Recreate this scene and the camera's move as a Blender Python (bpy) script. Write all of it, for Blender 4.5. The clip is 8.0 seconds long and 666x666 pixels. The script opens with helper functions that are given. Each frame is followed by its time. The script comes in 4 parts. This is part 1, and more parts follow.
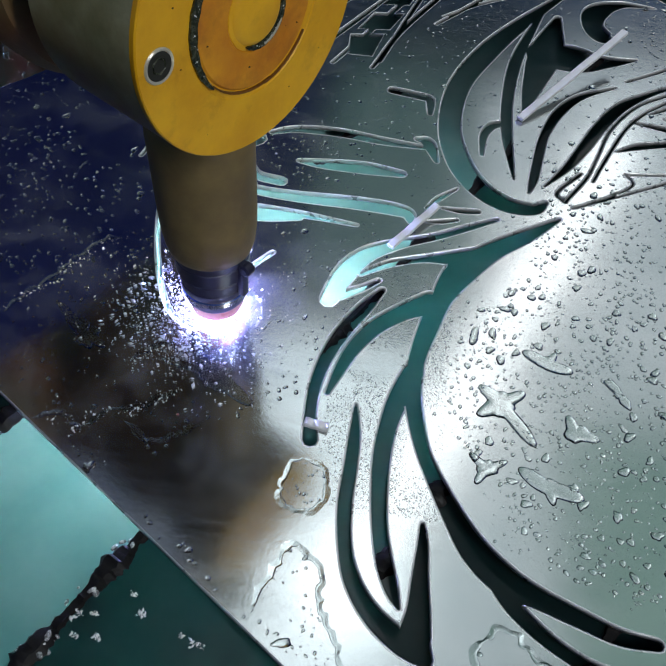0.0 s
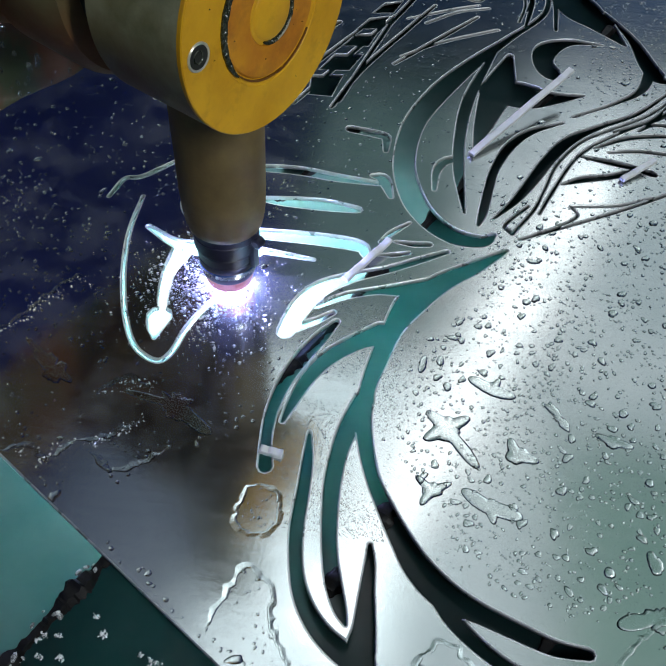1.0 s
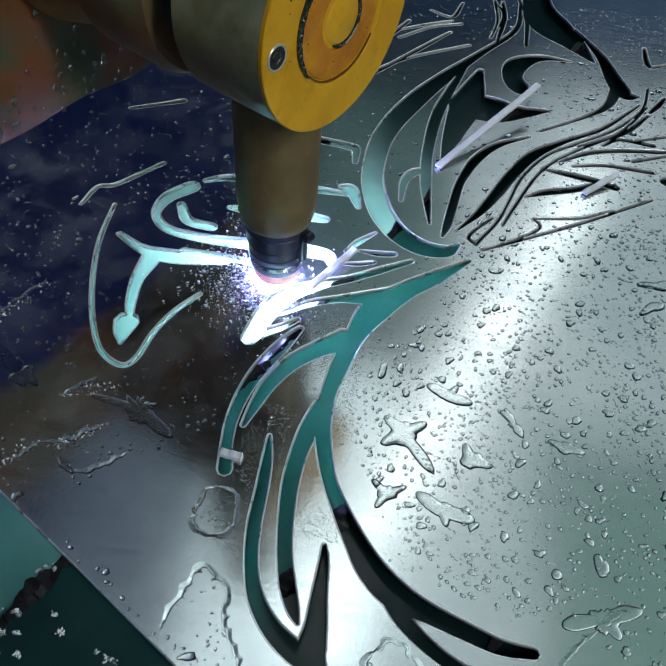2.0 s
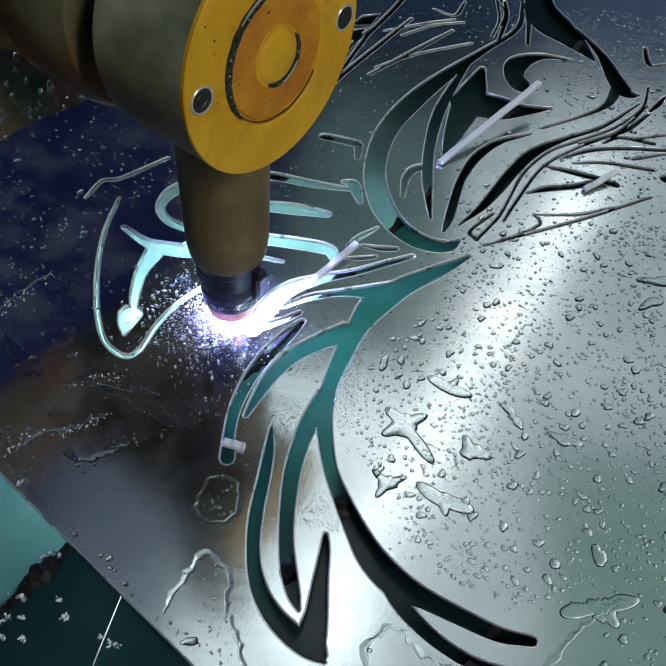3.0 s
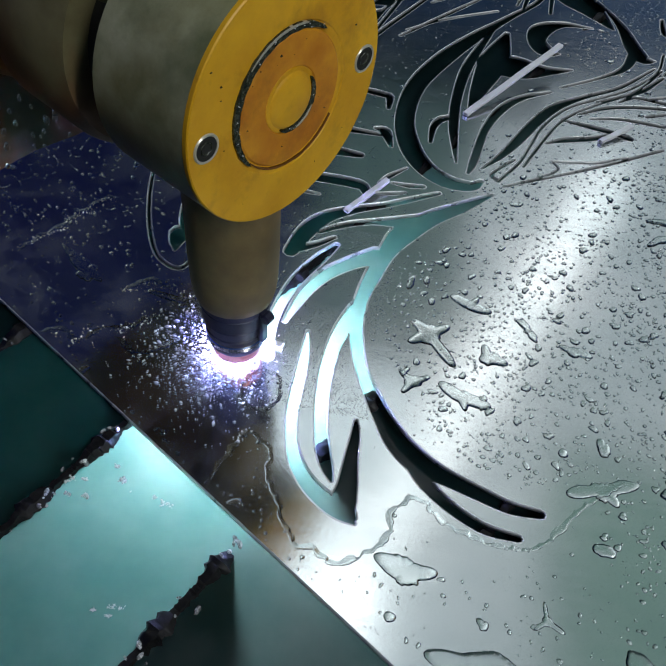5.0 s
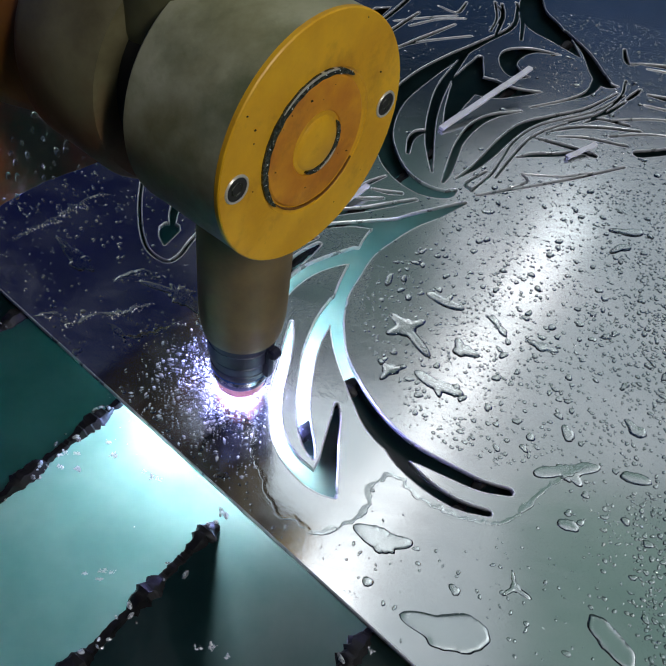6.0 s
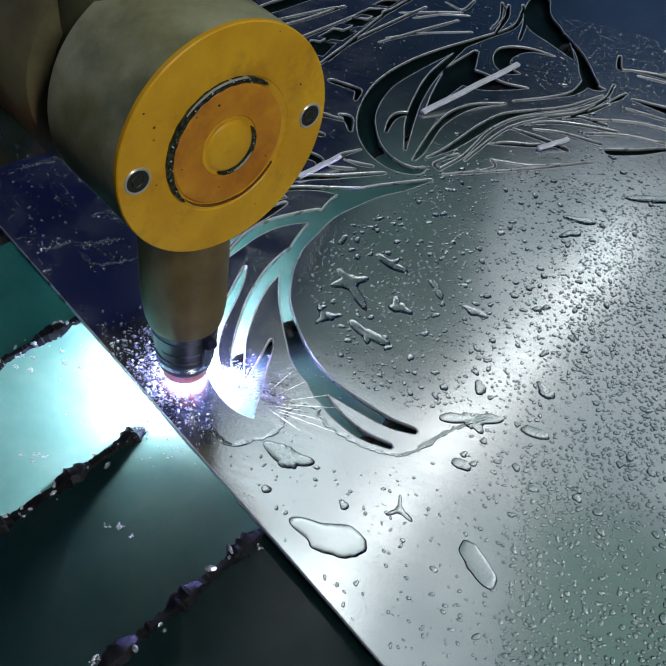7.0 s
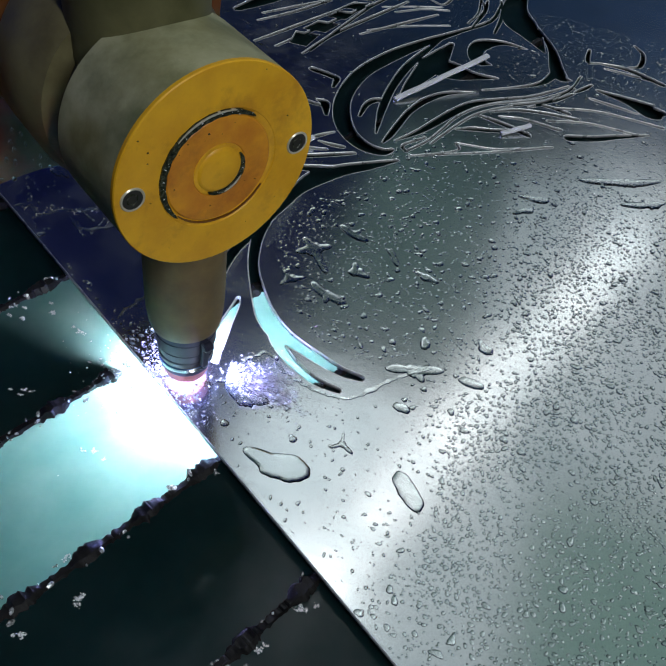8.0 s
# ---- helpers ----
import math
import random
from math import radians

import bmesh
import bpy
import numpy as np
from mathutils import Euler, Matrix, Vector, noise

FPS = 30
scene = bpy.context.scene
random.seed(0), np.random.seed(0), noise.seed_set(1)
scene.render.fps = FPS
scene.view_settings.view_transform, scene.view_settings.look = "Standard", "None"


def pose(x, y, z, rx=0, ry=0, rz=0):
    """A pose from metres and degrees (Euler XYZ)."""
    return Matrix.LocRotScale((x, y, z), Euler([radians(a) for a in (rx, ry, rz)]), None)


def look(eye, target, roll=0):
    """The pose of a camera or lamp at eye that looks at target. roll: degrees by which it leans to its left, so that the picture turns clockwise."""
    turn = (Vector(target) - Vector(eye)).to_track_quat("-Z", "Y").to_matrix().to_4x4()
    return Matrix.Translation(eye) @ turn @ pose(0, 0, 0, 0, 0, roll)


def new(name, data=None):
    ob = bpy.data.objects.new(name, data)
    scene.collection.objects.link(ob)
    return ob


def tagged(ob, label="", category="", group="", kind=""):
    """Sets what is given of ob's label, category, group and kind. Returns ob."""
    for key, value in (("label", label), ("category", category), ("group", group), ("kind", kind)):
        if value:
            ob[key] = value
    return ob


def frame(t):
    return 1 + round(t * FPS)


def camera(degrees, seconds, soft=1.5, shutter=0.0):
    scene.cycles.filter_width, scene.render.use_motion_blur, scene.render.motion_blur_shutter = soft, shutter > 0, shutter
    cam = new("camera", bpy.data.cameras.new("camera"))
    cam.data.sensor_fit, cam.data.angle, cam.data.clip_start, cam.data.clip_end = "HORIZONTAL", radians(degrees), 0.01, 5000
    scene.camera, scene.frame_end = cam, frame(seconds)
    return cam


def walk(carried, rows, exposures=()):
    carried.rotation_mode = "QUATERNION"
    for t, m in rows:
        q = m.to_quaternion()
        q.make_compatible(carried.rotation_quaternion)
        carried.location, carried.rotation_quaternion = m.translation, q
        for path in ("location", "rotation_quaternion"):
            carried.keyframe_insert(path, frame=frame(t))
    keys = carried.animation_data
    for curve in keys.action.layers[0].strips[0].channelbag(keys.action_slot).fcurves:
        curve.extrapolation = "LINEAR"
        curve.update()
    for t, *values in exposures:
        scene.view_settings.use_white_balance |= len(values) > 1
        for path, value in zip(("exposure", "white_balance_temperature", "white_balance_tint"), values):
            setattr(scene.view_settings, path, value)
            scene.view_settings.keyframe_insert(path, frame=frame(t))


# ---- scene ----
cam = camera(45.2, 8.0, soft=1.4)

PATH = [
    (0, (0.106, 0.081, 0.371), (0.0, 1.313, -1.201), 4.5),
    (0.5, (0.119, 0.074, 0.387), (0.027, 1.331, -1.167), 4.7),
    (1, (0.13, 0.073, 0.397), (0.033, 1.345, -1.143), 3.9),
    (1.5, (0.142, 0.07, 0.404), (0.056, 1.355, -1.127), 4.7),
    (2.8, (0.153, 0.061, 0.407), (0.074, 1.355, -1.116), 5.1),
    (3, (0.15, 0.059, 0.407), (0.067, 1.352, -1.117), 5.2),
    (3.5, (0.146, 0.05, 0.403), (0.052, 1.34, -1.122), 5.2),
    (4, (0.156, 0.03, 0.403), (0.048, 1.323, -1.119), 4.7),
    (4.5, (0.165, 0.003, 0.403), (0.042, 1.299, -1.115), 5.5),
    (4.7, (0.158, -0.005, 0.403), (0.035, 1.29, -1.116), 5.7),
    (5.8, (0.142, -0.055, 0.411), (0.088, 1.268, -1.087), 7.7),
    (6, (0.145, -0.059, 0.408), (0.095, 1.303, -1.055), 9.1),
    (6.5, (0.194, -0.075, 0.417), (0.103, 1.286, -1.045), 11.8),
    (7, (0.23, -0.109, 0.426), (0.067, 1.241, -1.041), 11.0),
    (7.5, (0.267, -0.137, 0.443), (0.081, 1.199, -1.033), 10.4),
    (8, (0.286, -0.161, 0.458), (0.085, 1.174, -1.017), 10.8),
]
EXPOSURES = [(0.0, 0.22, 6500, 11), (0.5, 0.24, 6450, 10), (1.0, 0.22, 6400, 8), (1.5, 0.14, 6280, 3), (3.0, 0.05, 6350, 7), (3.5, 0.05, 6300, 4), (4.0, 0.0, 6450, 14), (4.5, 0.0, 6400, 8),
             (6.0, 0.06, 6550, 16), (6.5, -0.04, 6450, 11), (8.0, -0.05, 6450, 11)]
walk(cam, [(t, look(eye, target, roll)) for t, eye, target, roll in PATH], EXPOSURES)

# ---- light: a long workshop lamp overhead, a dim hall round it ----
world = bpy.data.worlds.new("hall_air")
scene.world = world
world.use_nodes = True
world.node_tree.nodes["Background"].inputs[0].default_value = (0.50, 0.62, 0.66, 1)
world.node_tree.nodes["Background"].inputs[1].default_value = 0.012

LAMP_A, LAMP_B, LAMP_Z = Vector((0.06, 1.20, 3.0)), Vector((1.55, 4.7, 3.0)), 3.0
lamp_data = bpy.data.lights.new("tube_light", "AREA")
lamp_data.shape, lamp_data.size, lamp_data.size_y = "RECTANGLE", 0.30, (LAMP_B - LAMP_A).length
lamp_data.energy, lamp_data.color = 9.5, (0.92, 0.96, 1.0)
lamp = new("tube_light", lamp_data)
lamp.matrix_world = Matrix.Translation((LAMP_A + LAMP_B) / 2) @ pose(0, 0, 0, 0, 0, -math.degrees(math.atan2(LAMP_B.x - LAMP_A.x, LAMP_B.y - LAMP_A.y)))
# unseen soft panels, added for the bright zones the sheet mirrors
# their tints only colour that reflection: clear, green or blue
PANEL_TINTS = {"clear": (0.82, 0.93, 1.0), "green": (0.55, 1.0, 0.86), "blue": (0.50, 0.66, 1.0)}


def roof_fill(x0, x1, y0, y1, watts, panel_tint):
    data = bpy.data.lights.new("roof_fill", "AREA")
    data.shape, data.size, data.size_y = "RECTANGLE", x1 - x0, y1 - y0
    data.energy, data.color = watts, PANEL_TINTS[panel_tint]
    ob = new("roof_fill", data)
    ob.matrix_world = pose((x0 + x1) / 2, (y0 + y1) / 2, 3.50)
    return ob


ROOF_FILLS = [(0.46, 1.20, 0.9, 3.4, 4.0, "clear"), (0.68, 1.20, 3.43, 6.0, 2.9, "clear"), (1.23, 3.8, 2.75, 6.6, 20.6, "clear"), (-0.56, 0.43, 0.3, 3.1, 12.4, "clear"),
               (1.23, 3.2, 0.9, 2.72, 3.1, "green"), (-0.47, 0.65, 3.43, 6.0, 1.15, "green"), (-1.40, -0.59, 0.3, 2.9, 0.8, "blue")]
fill_lamps = [roof_fill(*row) for row in ROOF_FILLS]
# unseen side lamp, added to brighten the yellow face
side_data = bpy.data.lights.new("side_fill", "AREA")
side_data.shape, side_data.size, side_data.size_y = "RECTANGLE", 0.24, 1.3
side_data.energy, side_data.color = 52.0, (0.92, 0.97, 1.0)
side_lamp = new("side_fill", side_data)
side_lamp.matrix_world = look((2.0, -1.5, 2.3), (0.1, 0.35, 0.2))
scene.view_settings.exposure = 0.0


# ---- materials ----
def material(name, colour, rough=0.5, metal=0.0, **more):
    m = bpy.data.materials.new(name)
    m.use_nodes = True
    b = m.node_tree.nodes["Principled BSDF"]
    b.inputs["Base Color"].default_value = (*colour, 1)
    b.inputs["Roughness"].default_value, b.inputs["Metallic"].default_value = rough, metal
    for key, value in more.items():
        b.inputs[key.replace("_", " ")].default_value = value
    return m


def node(m, kind, **values):
    n = m.node_tree.nodes.new(kind)
    for key, value in values.items():
        n.inputs[key.replace("_", " ")].default_value = value
    return n


def link(m, a, b):
    m.node_tree.links.new(a, b)


def mottle(m, colour_a, colour_b, scale, rough=None, bump=0.0, bump_scale=None, detail=8.0, low=0.35, high=0.65):
    """Two colours in noisy patches, with roughness and fine relief that vary too."""
    b = m.node_tree.nodes["Principled BSDF"]
    at = node(m, "ShaderNodeTexCoord")
    n = node(m, "ShaderNodeTexNoise", Scale=scale, Detail=detail, Roughness=0.62)
    link(m, at.outputs["Object"], n.inputs["Vector"])
    ramp = m.node_tree.nodes.new("ShaderNodeValToRGB")
    ramp.color_ramp.elements[0].position, ramp.color_ramp.elements[1].position = low, high
    ramp.color_ramp.elements[0].color, ramp.color_ramp.elements[1].color = (*colour_a, 1), (*colour_b, 1)
    link(m, n.outputs["Fac"], ramp.inputs["Fac"])
    link(m, ramp.outputs["Color"], b.inputs["Base Color"])
    if rough:
        span = node(m, "ShaderNodeMapRange", From_Min=low, From_Max=high, To_Min=rough[0], To_Max=rough[1])
        link(m, n.outputs["Fac"], span.inputs["Value"])
        link(m, span.outputs["Result"], b.inputs["Roughness"])
    if bump:
        fine = node(m, "ShaderNodeTexNoise", Scale=bump_scale or scale * 6, Detail=6.0)
        link(m, at.outputs["Object"], fine.inputs["Vector"])
        relief = node(m, "ShaderNodeBump", Strength=bump, Distance=0.001)
        link(m, fine.outputs["Fac"], relief.inputs["Height"])
        link(m, relief.outputs["Normal"], b.inputs["Normal"])
    return m


def steel_sheet_material():
    m = material("wet_sheet_steel", (0.5, 0.52, 0.5), 0.14, 0.94)
    b = m.node_tree.nodes["Principled BSDF"]
    at = node(m, "ShaderNodeTexCoord")
    wide = node(m, "ShaderNodeTexNoise", Scale=7.0, Detail=6.0, Roughness=0.6)
    link(m, at.outputs["Object"], wide.inputs["Vector"])
    ramp = m.node_tree.nodes.new("ShaderNodeValToRGB")
    ramp.color_ramp.elements[0].position, ramp.color_ramp.elements[1].position = 0.32, 0.68
    ramp.color_ramp.elements[0].color, ramp.color_ramp.elements[1].color = (0.42, 0.46, 0.45, 1), (0.58, 0.59, 0.57, 1)
    link(m, wide.outputs["Fac"], ramp.inputs["Fac"])
    speck = node(m, "ShaderNodeTexNoise", Scale=900.0, Detail=3.0)
    link(m, at.outputs["Object"], speck.inputs["Vector"])
    dirt = node(m, "ShaderNodeMapRange", From_Min=0.62, From_Max=0.72, To_Min=1.0, To_Max=0.72)
    link(m, speck.outputs["Fac"], dirt.inputs["Value"])
    mix = m.node_tree.nodes.new("ShaderNodeMix")
    mix.data_type, mix.blend_type = "RGBA", "MULTIPLY"
    mix.inputs["Factor"].default_value = 1.0
    link(m, ramp.outputs["Color"], mix.inputs["A"])
    link(m, dirt.outputs["Result"], mix.inputs["B"])
    link(m, mix.outputs["Result"], b.inputs["Base Color"])
    # rolled and wiped: roughness drawn out one way, wet film in patches
    stretch = node(m, "ShaderNodeMapping", Scale=(30.0, 260.0, 1.0), Rotation=(0, 0, 0.55))
    link(m, at.outputs["Object"], stretch.inputs["Vector"])
    brushed = node(m, "ShaderNodeTexNoise", Scale=1.0, Detail=4.0)
    link(m, stretch.outputs["Vector"], brushed.inputs["Vector"])
    rough = node(m, "ShaderNodeMapRange", From_Min=0.3, From_Max=0.7, To_Min=0.13, To_Max=0.19)
    link(m, brushed.outputs["Fac"], rough.inputs["Value"])
    link(m, rough.outputs["Result"], b.inputs["Roughness"])
    film = node(m, "ShaderNodeTexNoise", Scale=11.0, Detail=7.0, Roughness=0.55)
    link(m, at.outputs["Object"], film.inputs["Vector"])
    wet = node(m, "ShaderNodeMapRange", From_Min=0.50, From_Max=0.56, To_Min=0.0, To_Max=0.7)
    link(m, film.outputs["Fac"], wet.inputs["Value"])
    link(m, wet.outputs["Result"], b.inputs["Coat Weight"])
    # cloudy wisps of scum that scatter light
    wisp = node(m, "ShaderNodeTexNoise", Scale=21.0, Detail=8.0, Roughness=0.68, Distortion=0.3)
    link(m, at.outputs["Object"], wisp.inputs["Vector"])
    scum = node(m, "ShaderNodeMapRange", From_Min=0.46, From_Max=0.74, To_Min=0.02, To_Max=0.22)
    link(m, wisp.outputs["Fac"], scum.inputs["Value"])
    # weighted to the uncut side, to stand in for the arc's blue haze
    apart = m.node_tree.nodes.new("ShaderNodeSeparateXYZ")
    link(m, at.outputs["Object"], apart.inputs["Vector"])
    haze_side = node(m, "ShaderNodeMapRange", From_Min=0.17, From_Max=0.06, To_Min=0.12, To_Max=1.0)
    link(m, apart.outputs["X"], haze_side.inputs["Value"])
    milky = m.node_tree.nodes.new("ShaderNodeMath")
    milky.operation = "MULTIPLY"
    link(m, scum.outputs["Result"], milky.inputs[0])
    link(m, haze_side.outputs["Result"], milky.inputs[1])
    clean = m.node_tree.nodes.new("ShaderNodeMath")
    clean.operation, clean.inputs[0].default_value = "SUBTRACT", 1.0
    link(m, milky.outputs["Value"], clean.inputs[1])
    link(m, clean.outputs["Value"], b.inputs["Metallic"])
    b.inputs["Coat Roughness"].default_value, b.inputs["Coat IOR"].default_value = 0.06, 1.33
    grain = node(m, "ShaderNodeTexNoise", Scale=420.0, Detail=5.0)
    link(m, at.outputs["Object"], grain.inputs["Vector"])
    relief = node(m, "ShaderNodeBump", Strength=0.05, Distance=0.0006)
    link(m, grain.outputs["Fac"], relief.inputs["Height"])
    link(m, relief.outputs["Normal"], b.inputs["Normal"])
    return m


def water_bead_material():
    m = material("clear_water", (0.97, 1.0, 0.99), 0.015)
    b = m.node_tree.nodes["Principled BSDF"]
    b.inputs["Transmission Weight"].default_value, b.inputs["IOR"].default_value = 1.0, 1.333
    return m


def tank_water_material():
    """Murky water: it shines through from inside, and mirrors a little on top."""
    m = material("murky_tank_water", (0.1, 0.3, 0.3), 0.1, IOR=1.33)
    mottle(m, (0.008, 0.022, 0.024), (0.015, 0.035, 0.038), 14, (0.05, 0.15), 0.6, 60)
    tree = m.node_tree
    deep = tree.nodes.new("ShaderNodeBsdfTranslucent")
    at = node(m, "ShaderNodeTexCoord")
    cloud = node(m, "ShaderNodeTexNoise", Scale=26.0, Detail=5.0)
    link(m, at.outputs["Object"], cloud.inputs["Vector"])
    ramp = tree.nodes.new("ShaderNodeValToRGB")
    ramp.color_ramp.elements[0].position, ramp.color_ramp.elements[1].position = 0.3, 0.75
    ramp.color_ramp.elements[0].color, ramp.color_ramp.elements[1].color = (0.29, 0.56, 0.56, 1), (0.48, 0.73, 0.73, 1)
    link(m, cloud.outputs["Fac"], ramp.inputs["Fac"])
    link(m, ramp.outputs["Color"], deep.inputs["Color"])
    mix = node(m, "ShaderNodeMixShader", Fac=0.6)
    link(m, tree.nodes["Principled BSDF"].outputs["BSDF"], mix.inputs[1])
    link(m, deep.outputs["BSDF"], mix.inputs[2])
    link(m, mix.outputs["Shader"], tree.nodes["Material Output"].inputs["Surface"])
    return m


def guard_material():
    """Old clear plastic, stained green and brown, half see-through."""
    m = material("stained_clear_plastic", (0.1, 0.15, 0.06), 0.25)
    mottle(m, (0.17, 0.055, 0.014), (0.075, 0.085, 0.034), 16, (0.4, 0.6), 0.3, 40, low=0.42, high=0.58)
    tree = m.node_tree
    tree.nodes["Principled BSDF"].inputs["Specular IOR Level"].default_value = 0.25
    clear = tree.nodes.new("ShaderNodeBsdfTransparent")
    mix = node(m, "ShaderNodeMixShader", Fac=0.8)
    link(m, clear.outputs["BSDF"], mix.inputs[1])
    link(m, tree.nodes["Principled BSDF"].outputs["BSDF"], mix.inputs[2])
    link(m, mix.outputs["Shader"], tree.nodes["Material Output"].inputs["Surface"])
    return m


def glow(name, colour, strength):
    m = material(name, colour, 0.5)
    b = m.node_tree.nodes["Principled BSDF"]
    b.inputs["Emission Color"].default_value = (*colour, 1)
    b.inputs["Emission Strength"].default_value = strength
    return m


SHEET = steel_sheet_material()
CUT_EDGE = mottle(material("fresh_cut_edge", (0.5, 0.5, 0.5), 0.3, 0.55), (0.60, 0.62, 0.62), (0.80, 0.80, 0.79), 80, (0.25, 0.4), 0.12, 400)
BEAD = water_bead_material()
OFFCUT = mottle(material("bright_offcut", (0.7, 0.7, 0.68), 0.4, 0.12), (0.72, 0.72, 0.7), (0.86, 0.86, 0.84), 90, (0.3, 0.5), 0.2)
YELLOW = mottle(material("yellow_enamel", (0.7, 0.38, 0.02), 0.38), (0.70, 0.33, 0.008), (0.86, 0.46, 0.012), 38, (0.30, 0.45), 0.06, 300)
def stain(m, colour, scale, low, high, amount):
    """Dirty patches over a mottled colour."""
    b = m.node_tree.nodes["Principled BSDF"]
    source = b.inputs["Base Color"].links[0].from_socket
    at = node(m, "ShaderNodeTexCoord")
    n = node(m, "ShaderNodeTexNoise", Scale=scale, Detail=9.0, Roughness=0.66)
    link(m, at.outputs["Object"], n.inputs["Vector"])
    share = node(m, "ShaderNodeMapRange", From_Min=low, From_Max=high, To_Min=0.0, To_Max=amount)
    link(m, n.outputs["Fac"], share.inputs["Value"])
    mix = m.node_tree.nodes.new("ShaderNodeMix")
    mix.data_type = "RGBA"
    link(m, share.outputs["Result"], mix.inputs["Factor"])
    link(m, source, mix.inputs["A"])
    mix.inputs["B"].default_value = (*colour, 1)
    link(m, mix.outputs["Result"], b.inputs["Base Color"])
    return m


stain(YELLOW, (0.30, 0.10, 0.008), 24, 0.54, 0.76, 0.75)
ORANGE = mottle(material("worn_orange_enamel", (0.66, 0.27, 0.015), 0.42), (0.58, 0.19, 0.008), (0.78, 0.34, 0.012), 45, (0.32, 0.5), 0.08, 350)
BODY = mottle(material("cast_body_olive", (0.26, 0.24, 0.11), 0.42, 0.1), (0.20, 0.19, 0.075), (0.45, 0.44, 0.26), 22, (0.32, 0.5), 0.15, 260)
stain(ORANGE, (0.28, 0.07, 0.008), 30, 0.52, 0.72, 0.7)
stain(BODY, (0.08, 0.115, 0.045), 14, 0.50, 0.70, 0.8)
ARM_PAINT = mottle(material("worn_orange_paint", (0.4, 0.12, 0.02), 0.4), (0.075, 0.025, 0.004), (0.20, 0.072, 0.008), 30, (0.3, 0.5))
NECK = mottle(material("dark_olive_neck", (0.1, 0.1, 0.04), 0.45), (0.07, 0.07, 0.028), (0.15, 0.14, 0.06), 25, (0.35, 0.55), 0.15, 260)
# kept darker than BODY, painting the arm's shadow on the rear casting
REAR = mottle(material("shaded_brown_casting", (0.2, 0.16, 0.07), 0.45), (0.050, 0.038, 0.015), (0.17, 0.15, 0.070), 18, (0.35, 0.55), 0.15, 260)


def shade_below(m, height, colour):
    """Paints a casting's underside browner and darker as its shade, with a ragged border."""
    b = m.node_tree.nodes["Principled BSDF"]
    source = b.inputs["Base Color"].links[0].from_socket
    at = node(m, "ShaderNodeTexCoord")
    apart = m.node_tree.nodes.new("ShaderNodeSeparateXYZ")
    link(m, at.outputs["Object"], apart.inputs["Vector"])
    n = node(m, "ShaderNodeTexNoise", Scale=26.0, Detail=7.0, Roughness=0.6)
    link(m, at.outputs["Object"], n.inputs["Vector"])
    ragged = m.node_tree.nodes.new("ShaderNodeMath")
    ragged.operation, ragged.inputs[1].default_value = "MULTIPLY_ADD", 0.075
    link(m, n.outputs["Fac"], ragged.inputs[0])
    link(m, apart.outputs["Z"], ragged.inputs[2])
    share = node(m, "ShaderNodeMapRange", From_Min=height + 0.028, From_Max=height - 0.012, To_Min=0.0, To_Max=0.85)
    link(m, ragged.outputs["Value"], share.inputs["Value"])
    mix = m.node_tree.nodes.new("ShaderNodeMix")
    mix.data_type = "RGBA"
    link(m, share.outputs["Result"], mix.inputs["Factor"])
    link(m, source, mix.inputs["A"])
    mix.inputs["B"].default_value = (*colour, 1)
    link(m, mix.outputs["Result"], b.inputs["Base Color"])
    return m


# warm reflection and shade of the undersides, put into the colour
shade_below(BODY, 0.232, (0.17, 0.080, 0.022))
shade_below(REAR, 0.240, (0.12, 0.038, 0.010))
GUARD = guard_material()
SLEEVE = mottle(material("brown_torch_sleeve", (0.2, 0.15, 0.07), 0.42, 0.1), (0.13, 0.085, 0.03), (0.21, 0.145, 0.055), 40, (0.5, 0.65), 0.1, 400)
BLACK = mottle(material("black_collar", (0.015, 0.015, 0.025), 0.32), (0.008, 0.008, 0.022), (0.02, 0.02, 0.05), 60, (0.38, 0.5))
BOLT = material("worn_bolt_steel", (0.62, 0.58, 0.46), 0.3, 0.35)
CHROME = mottle(material("steel_ring", (0.6, 0.6, 0.62), 0.2, 1.0), (0.5, 0.5, 0.52), (0.7, 0.7, 0.72), 90, (0.15, 0.3))
COPPER = mottle(material("copper_shield", (0.62, 0.25, 0.17), 0.35, 0.8), (0.5, 0.18, 0.12), (0.7, 0.32, 0.24), 120, (0.3, 0.45))
GRIME = mottle(material("greasy_grime", (0.02, 0.025, 0.015), 0.2), (0.008, 0.012, 0.008), (0.05, 0.055, 0.03), 500, (0.1, 0.35), 0.5, 900)
RUBBER = material("dark_groove", (0.02, 0.02, 0.015), 0.55)
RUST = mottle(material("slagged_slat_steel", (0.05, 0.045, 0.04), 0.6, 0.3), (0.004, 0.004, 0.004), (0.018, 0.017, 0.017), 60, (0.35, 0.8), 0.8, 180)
# slag lumps; their near-white patches paint the glints by the slats
SLAG = mottle(material("glinting_slag", (0.2, 0.2, 0.2), 0.25, 0.4), (0.12, 0.12, 0.12), (0.85, 0.87, 0.88), 400, (0.15, 0.4))
# unseen bounce surface; its teal puts the water's far glow into the colour
BOUNCE_BED = mottle(material("bounce_bed", (0.4, 0.5, 0.5), 0.9), (0.030, 0.15, 0.142), (0.070, 0.26, 0.25), 20)
WATER = tank_water_material()
CONCRETE = mottle(material("hall_concrete", (0.2, 0.21, 0.2), 0.8), (0.15, 0.16, 0.155), (0.25, 0.26, 0.25), 2, None, 0.2, 40)
